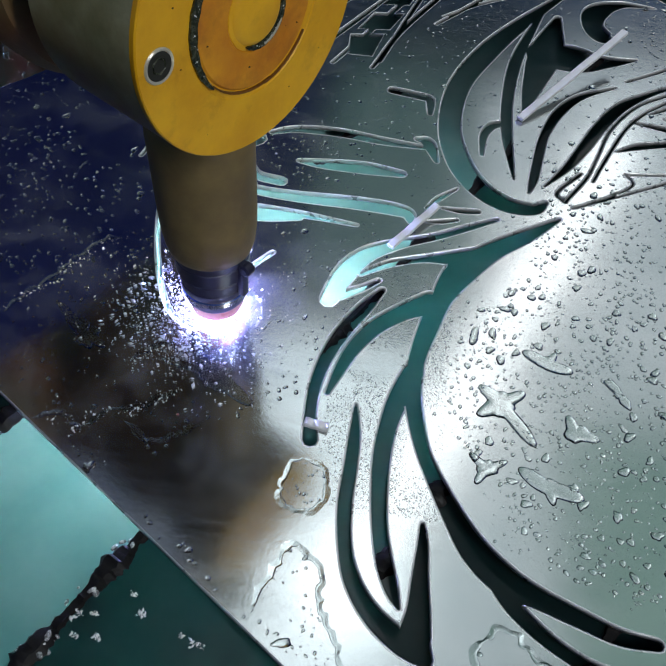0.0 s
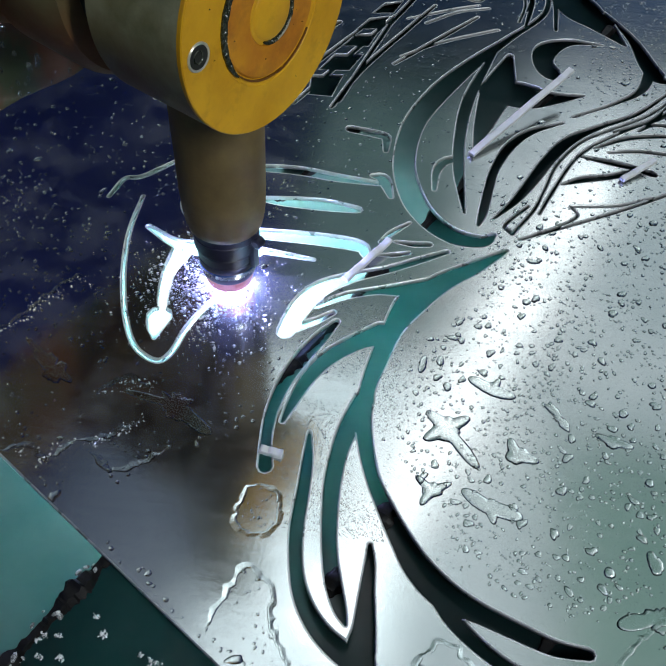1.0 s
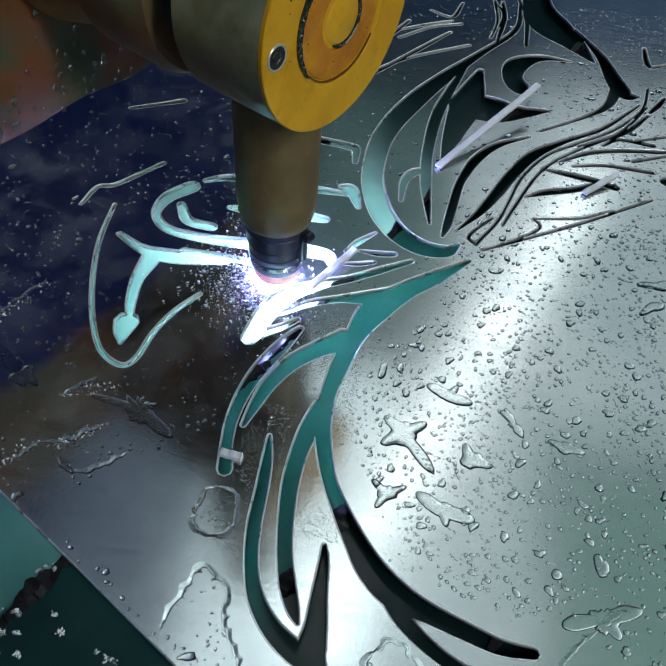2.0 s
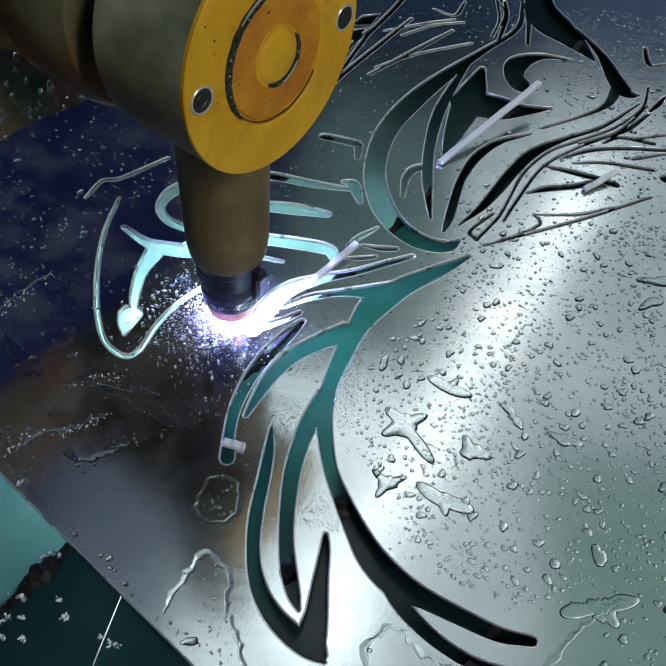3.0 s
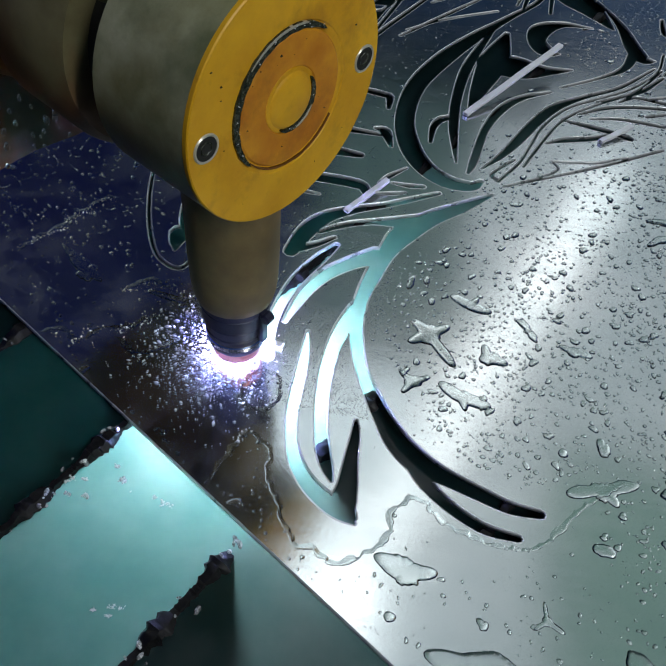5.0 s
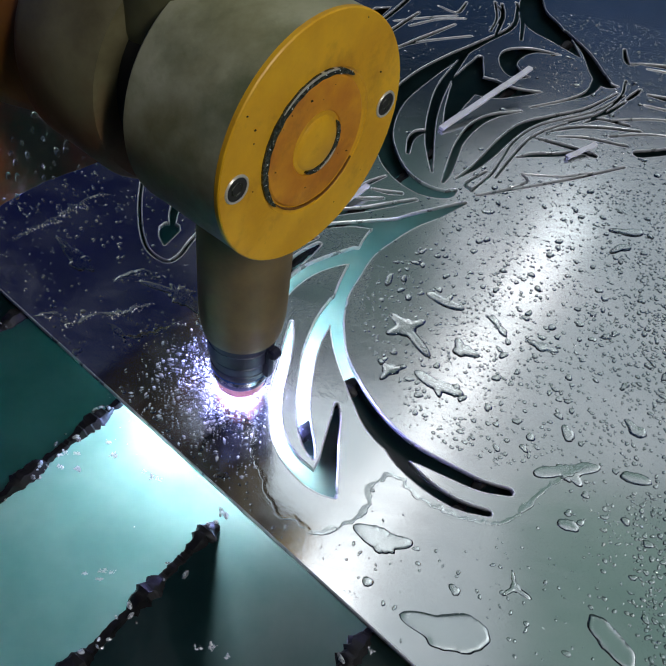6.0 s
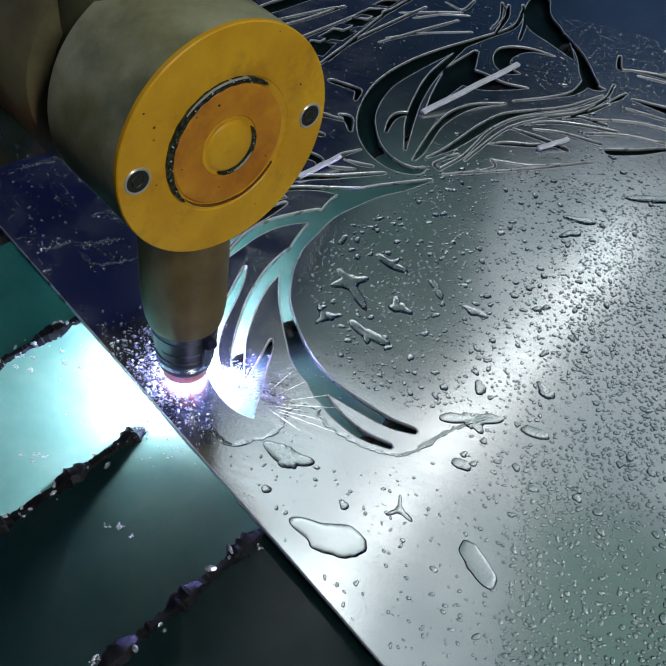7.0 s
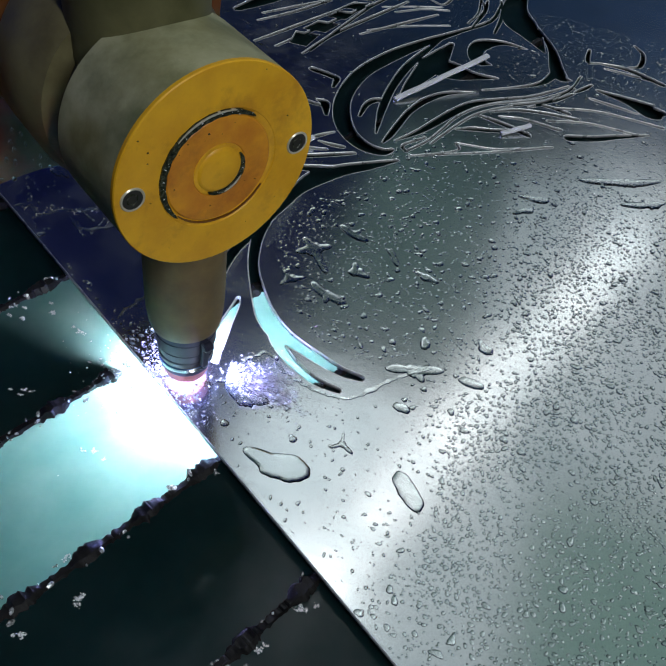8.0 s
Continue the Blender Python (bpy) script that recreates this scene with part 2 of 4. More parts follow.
HALL_WALL = mottle(material("hall_wall_paint", (0.3, 0.33, 0.31), 0.8), (0.05, 0.15, 0.35), (0.085, 0.21, 0.48), 1.5)
# unseen surfaces whose colour puts blue and green into the sheet's reflections
NAVY_TINT = mottle(material("navy_reflected_tint", (0.05, 0.08, 0.4), 0.8), (0.040, 0.080, 0.50), (0.065, 0.12, 0.66), 1.5)
GREEN_TINT = mottle(material("green_reflected_tint", (0.12, 0.22, 0.19), 0.8), (0.16, 0.27, 0.23), (0.24, 0.37, 0.32), 1.5)
LAMP_BODY = material("lamp_housing_enamel", (0.7, 0.7, 0.68), 0.4)
SPRAY = material("spray_drops", (0.85, 0.87, 0.9), 0.15)
SPARK = glow("hot_spark", (1.0, 0.62, 0.35), 40.0)
SPARK_WHITE = glow("white_spark", (0.95, 0.95, 1.0), 3.0)
ARC = glow("plasma_arc", (0.32, 0.36, 1.0), 7000.0)
JET = glow("plasma_jet", (0.86, 0.96, 1.0), 2050.0)


# ---- building blocks ----
def part(name, bm, mat, parent=None, label=""):
    """Links a bmesh as one mesh object, under a thing or a part."""
    me = bpy.data.meshes.new(name)
    bm.to_mesh(me)
    bm.free()
    ob = new(name, me)
    if mat:
        me.materials.append(mat)
    if parent:
        ob.parent = parent
    return tagged(ob, label)


def empty(name):
    ob = new(name)
    ob.empty_display_size = 0.02
    return ob


def smooth(bm, degrees=35):
    for f in bm.faces:
        f.smooth = True
    for e in bm.edges:
        if len(e.link_faces) == 2 and e.calc_face_angle(0) > radians(degrees):
            e.smooth = False
    return bm


def lathe(profile, steps=64, m=Matrix()):
    """A closed solid of revolution about z from (radius, height) rows."""
    bm = bmesh.new()
    rings = [[bm.verts.new((r * math.cos(a), r * math.sin(a), z)) for a in (2 * math.pi * i / steps for i in range(steps))] for r, z in profile]
    for a, b in zip(rings, rings[1:]):
        for i in range(steps):
            bm.faces.new((a[i], a[(i + 1) % steps], b[(i + 1) % steps], b[i]))
    bm.faces.new(rings[0][::-1])
    bm.faces.new(rings[-1])
    bmesh.ops.recalc_face_normals(bm, faces=bm.faces)
    bmesh.ops.transform(bm, matrix=m, verts=bm.verts)
    return smooth(bm)


def box(x0, x1, y0, y1, z0, z1, bevel=0.0, segments=3, m=Matrix()):
    bm = bmesh.new()
    bmesh.ops.create_cube(bm, size=1)
    bmesh.ops.transform(bm, matrix=Matrix.Translation(((x0 + x1) / 2, (y0 + y1) / 2, (z0 + z1) / 2)) @ Matrix.Diagonal((x1 - x0, y1 - y0, z1 - z0, 1)), verts=bm.verts)
    if bevel:
        bmesh.ops.bevel(bm, geom=bm.edges[:], offset=bevel, segments=segments, profile=0.5, affect="EDGES")
    bmesh.ops.transform(bm, matrix=m, verts=bm.verts)
    return smooth(bm)


# ---- the hall, plain and dim ----
def hall():
    x0, x1, y0, y1, z0, z1 = -4.0, 5.0, -3.5, 7.0, -0.85, 3.6
    tagged(part("floor", box(x0, x1, y0, y1, z0 - 0.1, z0), CONCRETE), "grey concrete workshop floor", "floor", kind="structure")
    # ceiling halves and west wall are coloured to tint the sheet's reflection
    tagged(part("ceiling", box(x0, -0.55, y0, y1, z1, z1 + 0.1), NAVY_TINT), "unseen ceiling half, blue to tint what the sheet mirrors", "ceiling", kind="structure")
    tagged(part("ceiling_east", box(-0.55, x1, y0, y1, z1, z1 + 0.1), GREEN_TINT), "unseen ceiling half, green to tint what the sheet mirrors", "ceiling", kind="structure")
    for name, b in (("wall_west", (x0 - 0.15, x0, y0, y1)), ("wall_east", (x1, x1 + 0.15, y0, y1)), ("wall_south", (x0 - 0.15, x1 + 0.15, y0 - 0.15, y0)), ("wall_north", (x0 - 0.15, x1 + 0.15, y1, y1 + 0.15))):
        tagged(part(name, box(*b, z0, z1), NAVY_TINT if name == "wall_west" else HALL_WALL), "plain painted workshop wall", "wall", kind="structure")
    fixture = part("ceiling_lamp", box(-0.22, 0.22, -1.5, 1.5, 0.02, 0.09, 0.01), LAMP_BODY)
    fixture.matrix_world = lamp.matrix_world.copy()
    tagged(fixture, "long white lamp housing under the workshop ceiling", "lamp")
    for s in (-1.1, 1.1):
        part("hanger", box(-0.01, 0.01, s - 0.01, s + 0.01, 0.09, z1 - LAMP_Z), LAMP_BODY, fixture)
    # boards over the added panels
    for (a, b, c, d, *_), ob in zip(ROOF_FILLS, fill_lamps):
        roof = part("roof_panel", box((a - b) / 2 - 0.01, (b - a) / 2 + 0.01, (c - d) / 2 - 0.05, (d - c) / 2 + 0.05, 0.02, 0.06), LAMP_BODY)
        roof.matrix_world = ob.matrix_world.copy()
        tagged(roof, "wide soft panel added unseen in the workshop ceiling", "roof light")
    # an unseen lamp on a stand, added at the near side to light the head
    work = empty("near_fill")
    tagged(work, "long lamp on a steel stand, added unseen to light the head", "work lamp")
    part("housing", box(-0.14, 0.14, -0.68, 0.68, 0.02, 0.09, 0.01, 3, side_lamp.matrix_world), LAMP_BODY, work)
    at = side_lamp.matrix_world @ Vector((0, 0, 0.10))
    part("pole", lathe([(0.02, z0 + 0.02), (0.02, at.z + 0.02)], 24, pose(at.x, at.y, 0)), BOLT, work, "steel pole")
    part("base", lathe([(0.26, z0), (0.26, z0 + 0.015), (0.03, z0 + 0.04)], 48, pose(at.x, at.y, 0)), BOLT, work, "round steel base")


hall()

# ---- the sheet and its cut pattern (millimetres: x, y, width of the cut) ----
SLOTS = []


def slot(kind, *rows):
    SLOTS.append((kind, rows))


# long tail cuts along the round field
slot("tail", (217.5, 497, 3), (194.5, 476.5, 11.5), (173, 458.5, 15.5), (154, 436.5, 20), (143, 411, 13), (136, 384.5, 11.5), (131.5, 360.5, 9), (131.5, 338, 9), (134.5, 320.5, 8.5), (140, 301.5, 7.5), (148.5, 284, 9), (159.5, 265, 12), (170.5, 249.5, 15.5), (185, 237.5, 16), (201, 231.5, 11), (218.5, 225.5, 9.5), (238, 219.5, 8), (255.5, 218.5, 5.5))
slot("tail", (178, 239.5, 7.5), (186, 228.5, 8.5), (196, 219, 8), (209, 210, 7), (225, 203, 6.5), (243, 201, 4.5))
# leaf-shaped cuts
slot("leaf", (138, 406.5, 19.5), (122.5, 397.5, 13), (105.5, 382, 11), (94.5, 364, 9), (88.5, 346.5, 6.5), (84, 329.5, 2.5))
slot("leaf", (106, 411, 4), (97.5, 396, 9), (87, 375.5, 9.5), (80, 355, 8), (76.5, 333.5, 6.5), (77, 314, 6), (79.5, 298, 8))
slot("leaf", (175.5, 488.5, 3.5), (155, 476, 5.5), (135, 464, 6), (112.5, 453, 8.5), (93.5, 440, 12.5), (82, 422, 14), (74.5, 397, 10.5))
slot("leaf", (80, 401.5, 7), (92.5, 409.5, 5), (103, 418.5, 3))
slot("leaf", (91, 422, 3.5), (109, 434.5, 5.5), (128.5, 442.5, 6), (148.5, 447.5, 12), (168.5, 455, 13.5))
slot("leaf", (101, 324.5, 1.5), (102.5, 306.5, 5.5), (103, 288, 6.5), (103, 264.5, 7), (106, 242.5, 6.5), (112, 225.5, 8), (122, 212, 9.5), (134.5, 202.5, 11), (145, 196.5, 9), (152, 192, 1.5))
slot("leaf", (143, 260, 2), (144, 249.5, 5), (144, 233.5, 7.5), (144.5, 216, 11), (144, 203, 14.5), (149, 195.5, 7.5))
slot("leaf", (130.5, 353.5, 12), (124, 334, 11.5), (120, 315, 9.5), (118.5, 295, 9), (119.5, 274, 8), (122, 254, 7.5), (126.5, 236, 8), (131.5, 223, 6), (135, 216, 1.5))
# crescent of the head
slot("crescent", (265, 893.5, 3), (258.5, 840, 5), (224.5, 788, 7.5), (193, 741.5, 14), (164.5, 691.5, 19), (143, 637.5, 17.5), (138, 585, 16.5), (146.5, 545, 18), (161.5, 519, 17), (181, 505, 15.5), (200, 504, 11.5), (208.5, 512, 4))
# feather cuts
slot("feather", (208.5, 758, 4.5), (188, 684.5, 9.5), (181, 627.5, 8.5), (181, 583, 8), (184, 552.5, 4.5), (186.5, 532, 1))
slot("feather", (180, 595.5, 7.5), (170, 590.5, 7.5), (164, 577.5, 5.5), (163, 554.5, 2.5))
# eye and brow
slot("eye", (223.5, 755.5, 6), (213, 703, 27), (201, 649.5, 16.5), (193.5, 613, 3))
slot("eye", (213.5, 696.5, 40), (239.5, 694, 37), (262, 696, 17), (287, 704, 2.5))
slot("eye", (310.5, 791, 2.5), (281.5, 791, 10.5), (259.5, 775.5, 21), (253.5, 752, 18.5), (262, 732.5, 19), (275.5, 730.5, 2))
slot("eye", (283, 935, 23), (283, 893, 32.5), (294, 856.5, 43.5), (313.5, 827.5, 27.5), (332.5, 795, 3))
# beak
slot("beak", (318.5, 853.5, 3), (340, 808.5, 9.5), (350.5, 763.5, 17), (358, 744.5, 17), (369.5, 743.5, 3))
slot("beak", (351, 753, 11), (338.5, 721.5, 7), (314.5, 698, 3.5), (276, 670, 2.5))
# feather cuts
slot("feather", (266.5, 660, 2.5), (239, 642.5, 7), (221, 618.5, 8.5), (209.5, 588.5, 6.5), (205, 565.5, 6.5), (200.5, 535.5, 6), (197, 520, 2))
slot("feather", (368.5, 729, 2), (332, 686, 4), (297, 660, 5.5), (271, 637, 10), (252.5, 608, 10), (238, 578, 9), (224.5, 552.5, 6), (208, 529, 1.5))
# fine wing lines
slot("wing", (380.5, 759.5, 2), (370.5, 723, 2), (343, 687, 2.5), (311.5, 661.5, 3), (281.5, 637.5, 2.5), (259.5, 604, 2), (247.5, 569.5, 1.5), (238.5, 544.5, 2), (222, 515.5, 2.5))
slot("wing", (222, 515.5, 3.5), (217, 524.5, 2.5), (234.5, 548, 2.5))
slot("wing", (375, 727, 2.5), (346.5, 683, 2.5), (307, 649, 2.5), (284.5, 627, 2.5), (269.5, 604.5, 2), (252, 564.5, 2), (242.5, 540.5, 1.5))
slot("wing", (291, 630, 2), (317.5, 647.5, 5), (347, 656.5, 5.5), (383.5, 661.5, 5.5))
slot("wing", (276, 617, 2.5), (297.5, 614, 6.5), (317.5, 610, 7), (335, 604, 7))
slot("wing", (261.5, 578.5, 1.5), (279, 588, 7), (299.5, 595, 6.5), (320.5, 605, 5), (334, 608.5, 2))
slot("wing", (227, 510, 2), (269.5, 534.5, 2), (310, 559, 2.5), (362.5, 594, 2.5))
slot("wing", (267, 553.5, 2), (303.5, 561, 2.5), (331, 575, 2))
slot("wing", (237.5, 517, 1.5), (257, 529.5, 2), (271, 543.5, 1.5), (267, 552.5, 2))
slot("wing", (302, 626, 2.5), (330, 632.5, 4.5), (367.5, 630.5, 5))
slot("wing", (329.5, 660, 2), (345, 672, 5), (373, 669, 6))
slot("wing", (402.5, 737, 5), (438.5, 731.5, 17), (465.5, 722.5, 33.5), (475.5, 724.5, 14))
slot("wing", (378.5, 620.5, 11.5), (405, 633, 10), (432, 650.5, 7), (462.5, 668.5, 2.5))
slot("wing", (359.5, 673.5, 3.5), (401.5, 689, 3.5), (440, 692, 4), (478, 692, 4.5))
slot("wing", (353, 642.5, 3.5), (394, 659, 3.5), (450, 663, 3.5))
slot("wing", (402, 803.5, 4.5), (435.5, 806, 9), (477, 791, 8.5))
# lettering
slot("letter", (91.5, 618.5, 8), (117, 614.5, 8.5), (121.5, 610.5, 6.5), (122.5, 594.5, 3))
slot("letter", (35, 521, 3.5), (51.5, 521, 9), (81.5, 522.5, 12), (107.5, 521.5, 6.5))
slot("letter", (10, 548.5, 4), (27, 555.5, 7), (58.5, 558, 9), (90, 555, 8), (121.5, 554, 4))
slot("letter", (1, 539, 12.5), (-14, 523, 10), (-17.5, 503.5, 5.5), (-5.5, 489.5, 6.5), (14.5, 485, 8), (40, 484, 9.5), (83, 485.5, 11.5), (113, 483.5, 10.5), (118, 474.5, 3))
slot("letter", (-2, 517.5, 5), (7.5, 501, 7.5), (26, 497, 8))
slot("letter", (12.5, 468, 6.5), (42.5, 467.5, 5.5), (83, 464.5, 2))
slot("letter", (115.5, 562.5, 4), (123.5, 560, 9.5), (131, 540, 3))
slot("letter", (138, 492.5, 1.5), (151, 492, 4.5), (162.5, 493.5, 4))
slot("letter", (127.5, 477, 1.5), (138.5, 479, 3.5), (148.5, 482.5, 2.5))
slot("letter", (147, 514, 1.5), (135, 501, 4), (127.5, 490, 1.5))
# small mark
slot("mark", (-37.5, 477.5, 3.5), (-18.5, 466, 7), (-1.5, 462, 12.5), (20, 462.5, 12), (44, 464.5, 6))
slot("mark", (-8, 459, 14), (-12, 436, 8), (-10.5, 416, 6), (-8, 404, 4))
slot("mark", (-8, 397, 15.5), (-8, 388, 10.5), (-6.5, 378.5, 1.5))
# single kerf lines
slot("kerf", (-50.5, 508, 1.5), (-49.5, 470, 2), (-42.5, 432.5, 2), (-30.5, 395.5, 2), (-17, 370.5, 2), (-1, 361, 2.5), (7, 368.5, 2.5), (12, 391, 2.5), (20.5, 411, 2.5), (33.5, 429.5, 2.5))
slot("kerf", (-75, 503.5, 1.5), (-69, 525, 2.5), (-56, 531, 3), (-27.5, 563, 2.5))
slot("kerf", (-74.5, 629.5, 2.5), (-51.5, 640.5, 3.5), (-33.5, 649.5, 5))
slot("kerf", (124.5, 734.5, 2.5), (160, 766, 3), (212, 798.5, 3))
slot("kerf", (144, 797.5, 3), (174, 824.5, 3), (203, 837.5, 3.5))
slot("kerf", (109.5, 789.5, 4.5), (130, 844, 5), (142.5, 883, 5))
slot("kerf", (237.5, 896, 2.5), (240, 852.5, 2), (233, 817.5, 2))
# grille of bars
slot("cell", (54, 699, 0), (65, 727, 0), (90, 731, 0), (80, 703, 0))
slot("cell", (51, 660, 0), (49, 689, 0), (76, 695, 0), (70, 661, 0))
slot("cell", (69, 741, 0), (79, 763, 0), (99, 770, 0), (93, 746, 0))
slot("cell", (80, 774, 0), (90, 795, 0), (108, 803, 0), (102, 778, 0))
slot("cell", (91, 805, 0), (102, 827, 0), (119, 835, 0), (111, 810, 0))
slot("grille", (2, 690, 2.5), (33, 733, 4.5), (62, 783, 4.5))
slot("kerf", (77, 655, 3), (93, 722, 3.5), (112, 798, 4))
slot("grille", (-29, 704, 10), (-10, 740, 20.5), (18, 788, 17))

# fine curls and hatched bands beyond the head
slot("kerf", (15, 644, 2.7), (46, 702, 4.5), (90, 788, 2.7))
slot("kerf", (40, 645, 2.7), (73, 717, 4.5), (113, 805, 2.7))
slot("kerf", (72, 645, 2.7), (92, 708, 4.5), (129, 787, 4.5), (151, 833, 2.7))
slot("kerf", (1, 710, 2.7), (31, 747, 4.5), (55, 777, 2.7))
slot("kerf", (119, 721, 2.7), (159, 774, 4.5), (193, 819, 2.7))
slot("kerf", (240, 814, 2.7), (247, 860, 4.5), (246, 894, 2.7))
slot("kerf", (268, 810, 2.7), (270, 863, 4.5), (263, 904, 2.7))
slot("kerf", (126, 802, 2.1), (165, 826, 3.5), (194, 842, 2.1))
slot("kerf", (172, 858, 2.1), (194, 850, 3.5), (204, 881, 2.1))
slot("kerf", (241, 839, 2.1), (247, 868, 3.5), (238, 891, 2.1))
slot("wing", (386, 832, 3.0), (385, 809, 5.0), (388, 798, 5.0), (399, 803, 3.0))
slot("wing", (377, 719, 3.0), (386, 732, 5.0), (394, 746, 3.0))
slot("wing", (441, 874, 3.0), (452, 855, 5.0), (449, 823, 5.0), (436, 812, 3.0))
slot("wing", (408, 794, 3.0), (436, 794, 5.0), (475, 794, 3.0))
slot("wing", (395, 714, 3.0), (424, 711, 5.0), (449, 708, 3.0))
slot("wing", (375, 714, 3.0), (349, 682, 5.0), (309, 655, 3.0))


def spline(rows, step=2.0):
    """A smooth line with widths through the rows."""
    p = np.array(rows, float)
    p = np.vstack([2 * p[0] - p[1], p, 2 * p[-1] - p[-2]])
    out = []
    for i in range(1, len(p) - 2):
        n = max(2, int(np.linalg.norm(p[i + 1, :2] - p[i, :2]) / step))
        for u in np.arange(n) / n:
            a, b, c, d = p[i - 1:i + 3]
            out.append(0.5 * (2 * b + (c - a) * u + (2 * a - 5 * b + 4 * c - d) * u * u + (3 * b - a - 3 * c + d) * u ** 3))
    out.append(p[-2])
    out = np.array(out)
    out[:, 2] = np.maximum(out[:, 2], 0.8)
    return out


def outline(rows):
    """The closed outline of a cut, with round ends."""
    s = spline(rows)
    d = np.gradient(s[:, :2], axis=0)
    d /= np.linalg.norm(d, axis=1)[:, None] + 1e-9
    n = np.stack([-d[:, 1], d[:, 0]], 1)
    h = s[:, 2:3] / 2
    left, right = s[:, :2] + n * h, s[:, :2] - n * h
    caps = []
    for k, sign in ((-1, 1), (0, -1)):
        a = [math.radians(x) for x in (45, 0, -45)]
        caps.append(np.array([s[k, :2] + h[k] * (math.sin(x) * sign * n[k] + math.cos(x) * sign * d[k]) for x in a]))
    return np.vstack([left, caps[0], right[::-1], caps[1]])


OUTLINES = [np.array(rows, float)[:, :2] if kind == "cell" else outline(rows) for kind, rows in SLOTS]


def inside(points, poly):
    x, y = points[:, 0][:, None], points[:, 1][:, None]
    a, b = poly, np.roll(poly, -1, axis=0)
    up = (a[:, 1] > y) != (b[:, 1] > y)
    cut = (b[:, 0] - a[:, 0]) * (y - a[:, 1]) / (b[:, 1] - a[:, 1] + 1e-12) + a[:, 0]
    return ((up & (x < cut)).sum(1) % 2) == 1


def in_cut(points):
    hit = np.zeros(len(points), bool)
    for poly in OUTLINES:
        lo, hi = poly.min(0), poly.max(0)
        near = ((points >= lo) & (points <= hi)).all(1)
        if near.any():
            hit[near] |= inside(points[near], poly)
    return hit


EDGE = np.array([0.838, -0.546])        # the sheet's near edge runs this way
INWARD = np.array([0.546, 0.838])
EDGE_AT = np.array([99.0, 173.5])
THICK = 3.0
SHEET_CORNERS = [EDGE_AT + EDGE * a + INWARD * b for a, b in ((-620, 0), (700, 0), (700, 1500), (-620, 1500))]


def steel_sheet():
    from mathutils.geometry import delaunay_2d_cdt
    verts, edges = [], []
    for poly in [np.array(SHEET_CORNERS)] + OUTLINES:
        k = len(verts)
        verts += [Vector(p) for p in poly]
        edges += [(k + i, k + (i + 1) % len(poly)) for i in range(len(poly))]
    v, _, f, *_ = delaunay_2d_cdt(verts, edges, [], 1, 1e-4)
    v = np.array([tuple(p) for p in v])
    mid = np.array([v[list(t)].mean(0) for t in f])
    keep = [t for t, gone in zip(f, in_cut(mid)) if not gone]
    n = len(v)
    top = [(p[0] / 1000, p[1] / 1000, 0.0) for p in v]
    low = [(p[0] / 1000, p[1] / 1000, -THICK / 1000) for p in v]
    faces, rim = [], {}
    for t in keep:
        t = list(t)
        a, b, c = v[t[0]], v[t[1]], v[t[2]]
        if (b[0] - a[0]) * (c[1] - a[1]) - (b[1] - a[1]) * (c[0] - a[0]) < 0:
            t.reverse()
        faces.append(tuple(t))
        faces.append(tuple(i + n for i in reversed(t)))
        for i in range(3):
            e = (t[i], t[(i + 1) % 3])
            if (e[1], e[0]) in rim:
                del rim[(e[1], e[0])]
            else:
                rim[e] = True
    flat = len(faces)
    # the rim of every cut: a wall, then a rounded burr that rises a little over the sheet
    into = np.zeros((n, 2))
    for a, b in rim:
        d = v[b] - v[a]
        d = np.array([-d[1], d[0]]) / (np.linalg.norm(d) + 1e-9)
        into[a] += d
        into[b] += d
    size = np.linalg.norm(into, axis=1)
    into[size > 0] /= size[size > 0][:, None]
    on_rim = sorted({i for e in rim for i in e})
    extra, lip, crest = [], {}, {}
    for i in on_rim:
        p, q = v[i], v[i] + into[i] * 0.5
        lip[i] = 2 * n + len(extra)
        extra.append((p[0] / 1000, p[1] / 1000, -0.00035))
        crest[i] = 2 * n + len(extra)
        extra.append((q[0] / 1000, q[1] / 1000, 0.00024))
        q = v[i] + into[i] * 1.2
        top[i] = (q[0] / 1000, q[1] / 1000, 0.0)
    for a, b in rim:
        faces += [(b, a, crest[a], crest[b]), (crest[b], crest[a], lip[a], lip[b]), (lip[b], lip[a], a + n, b + n)]
    me = bpy.data.meshes.new("steel_sheet")
    me.from_pydata(top + low + extra, [], faces)
    me.materials.append(SHEET)
    me.materials.append(CUT_EDGE)
    for p in me.polygons:
        p.material_index, p.use_smooth = (1, True) if p.index >= flat else (0, False)
    me.update()
    return tagged(new("steel_sheet", me), "wet grey steel sheet with plasma-cut bird ornament, on slats", "metal sheet")


steel_sheet()


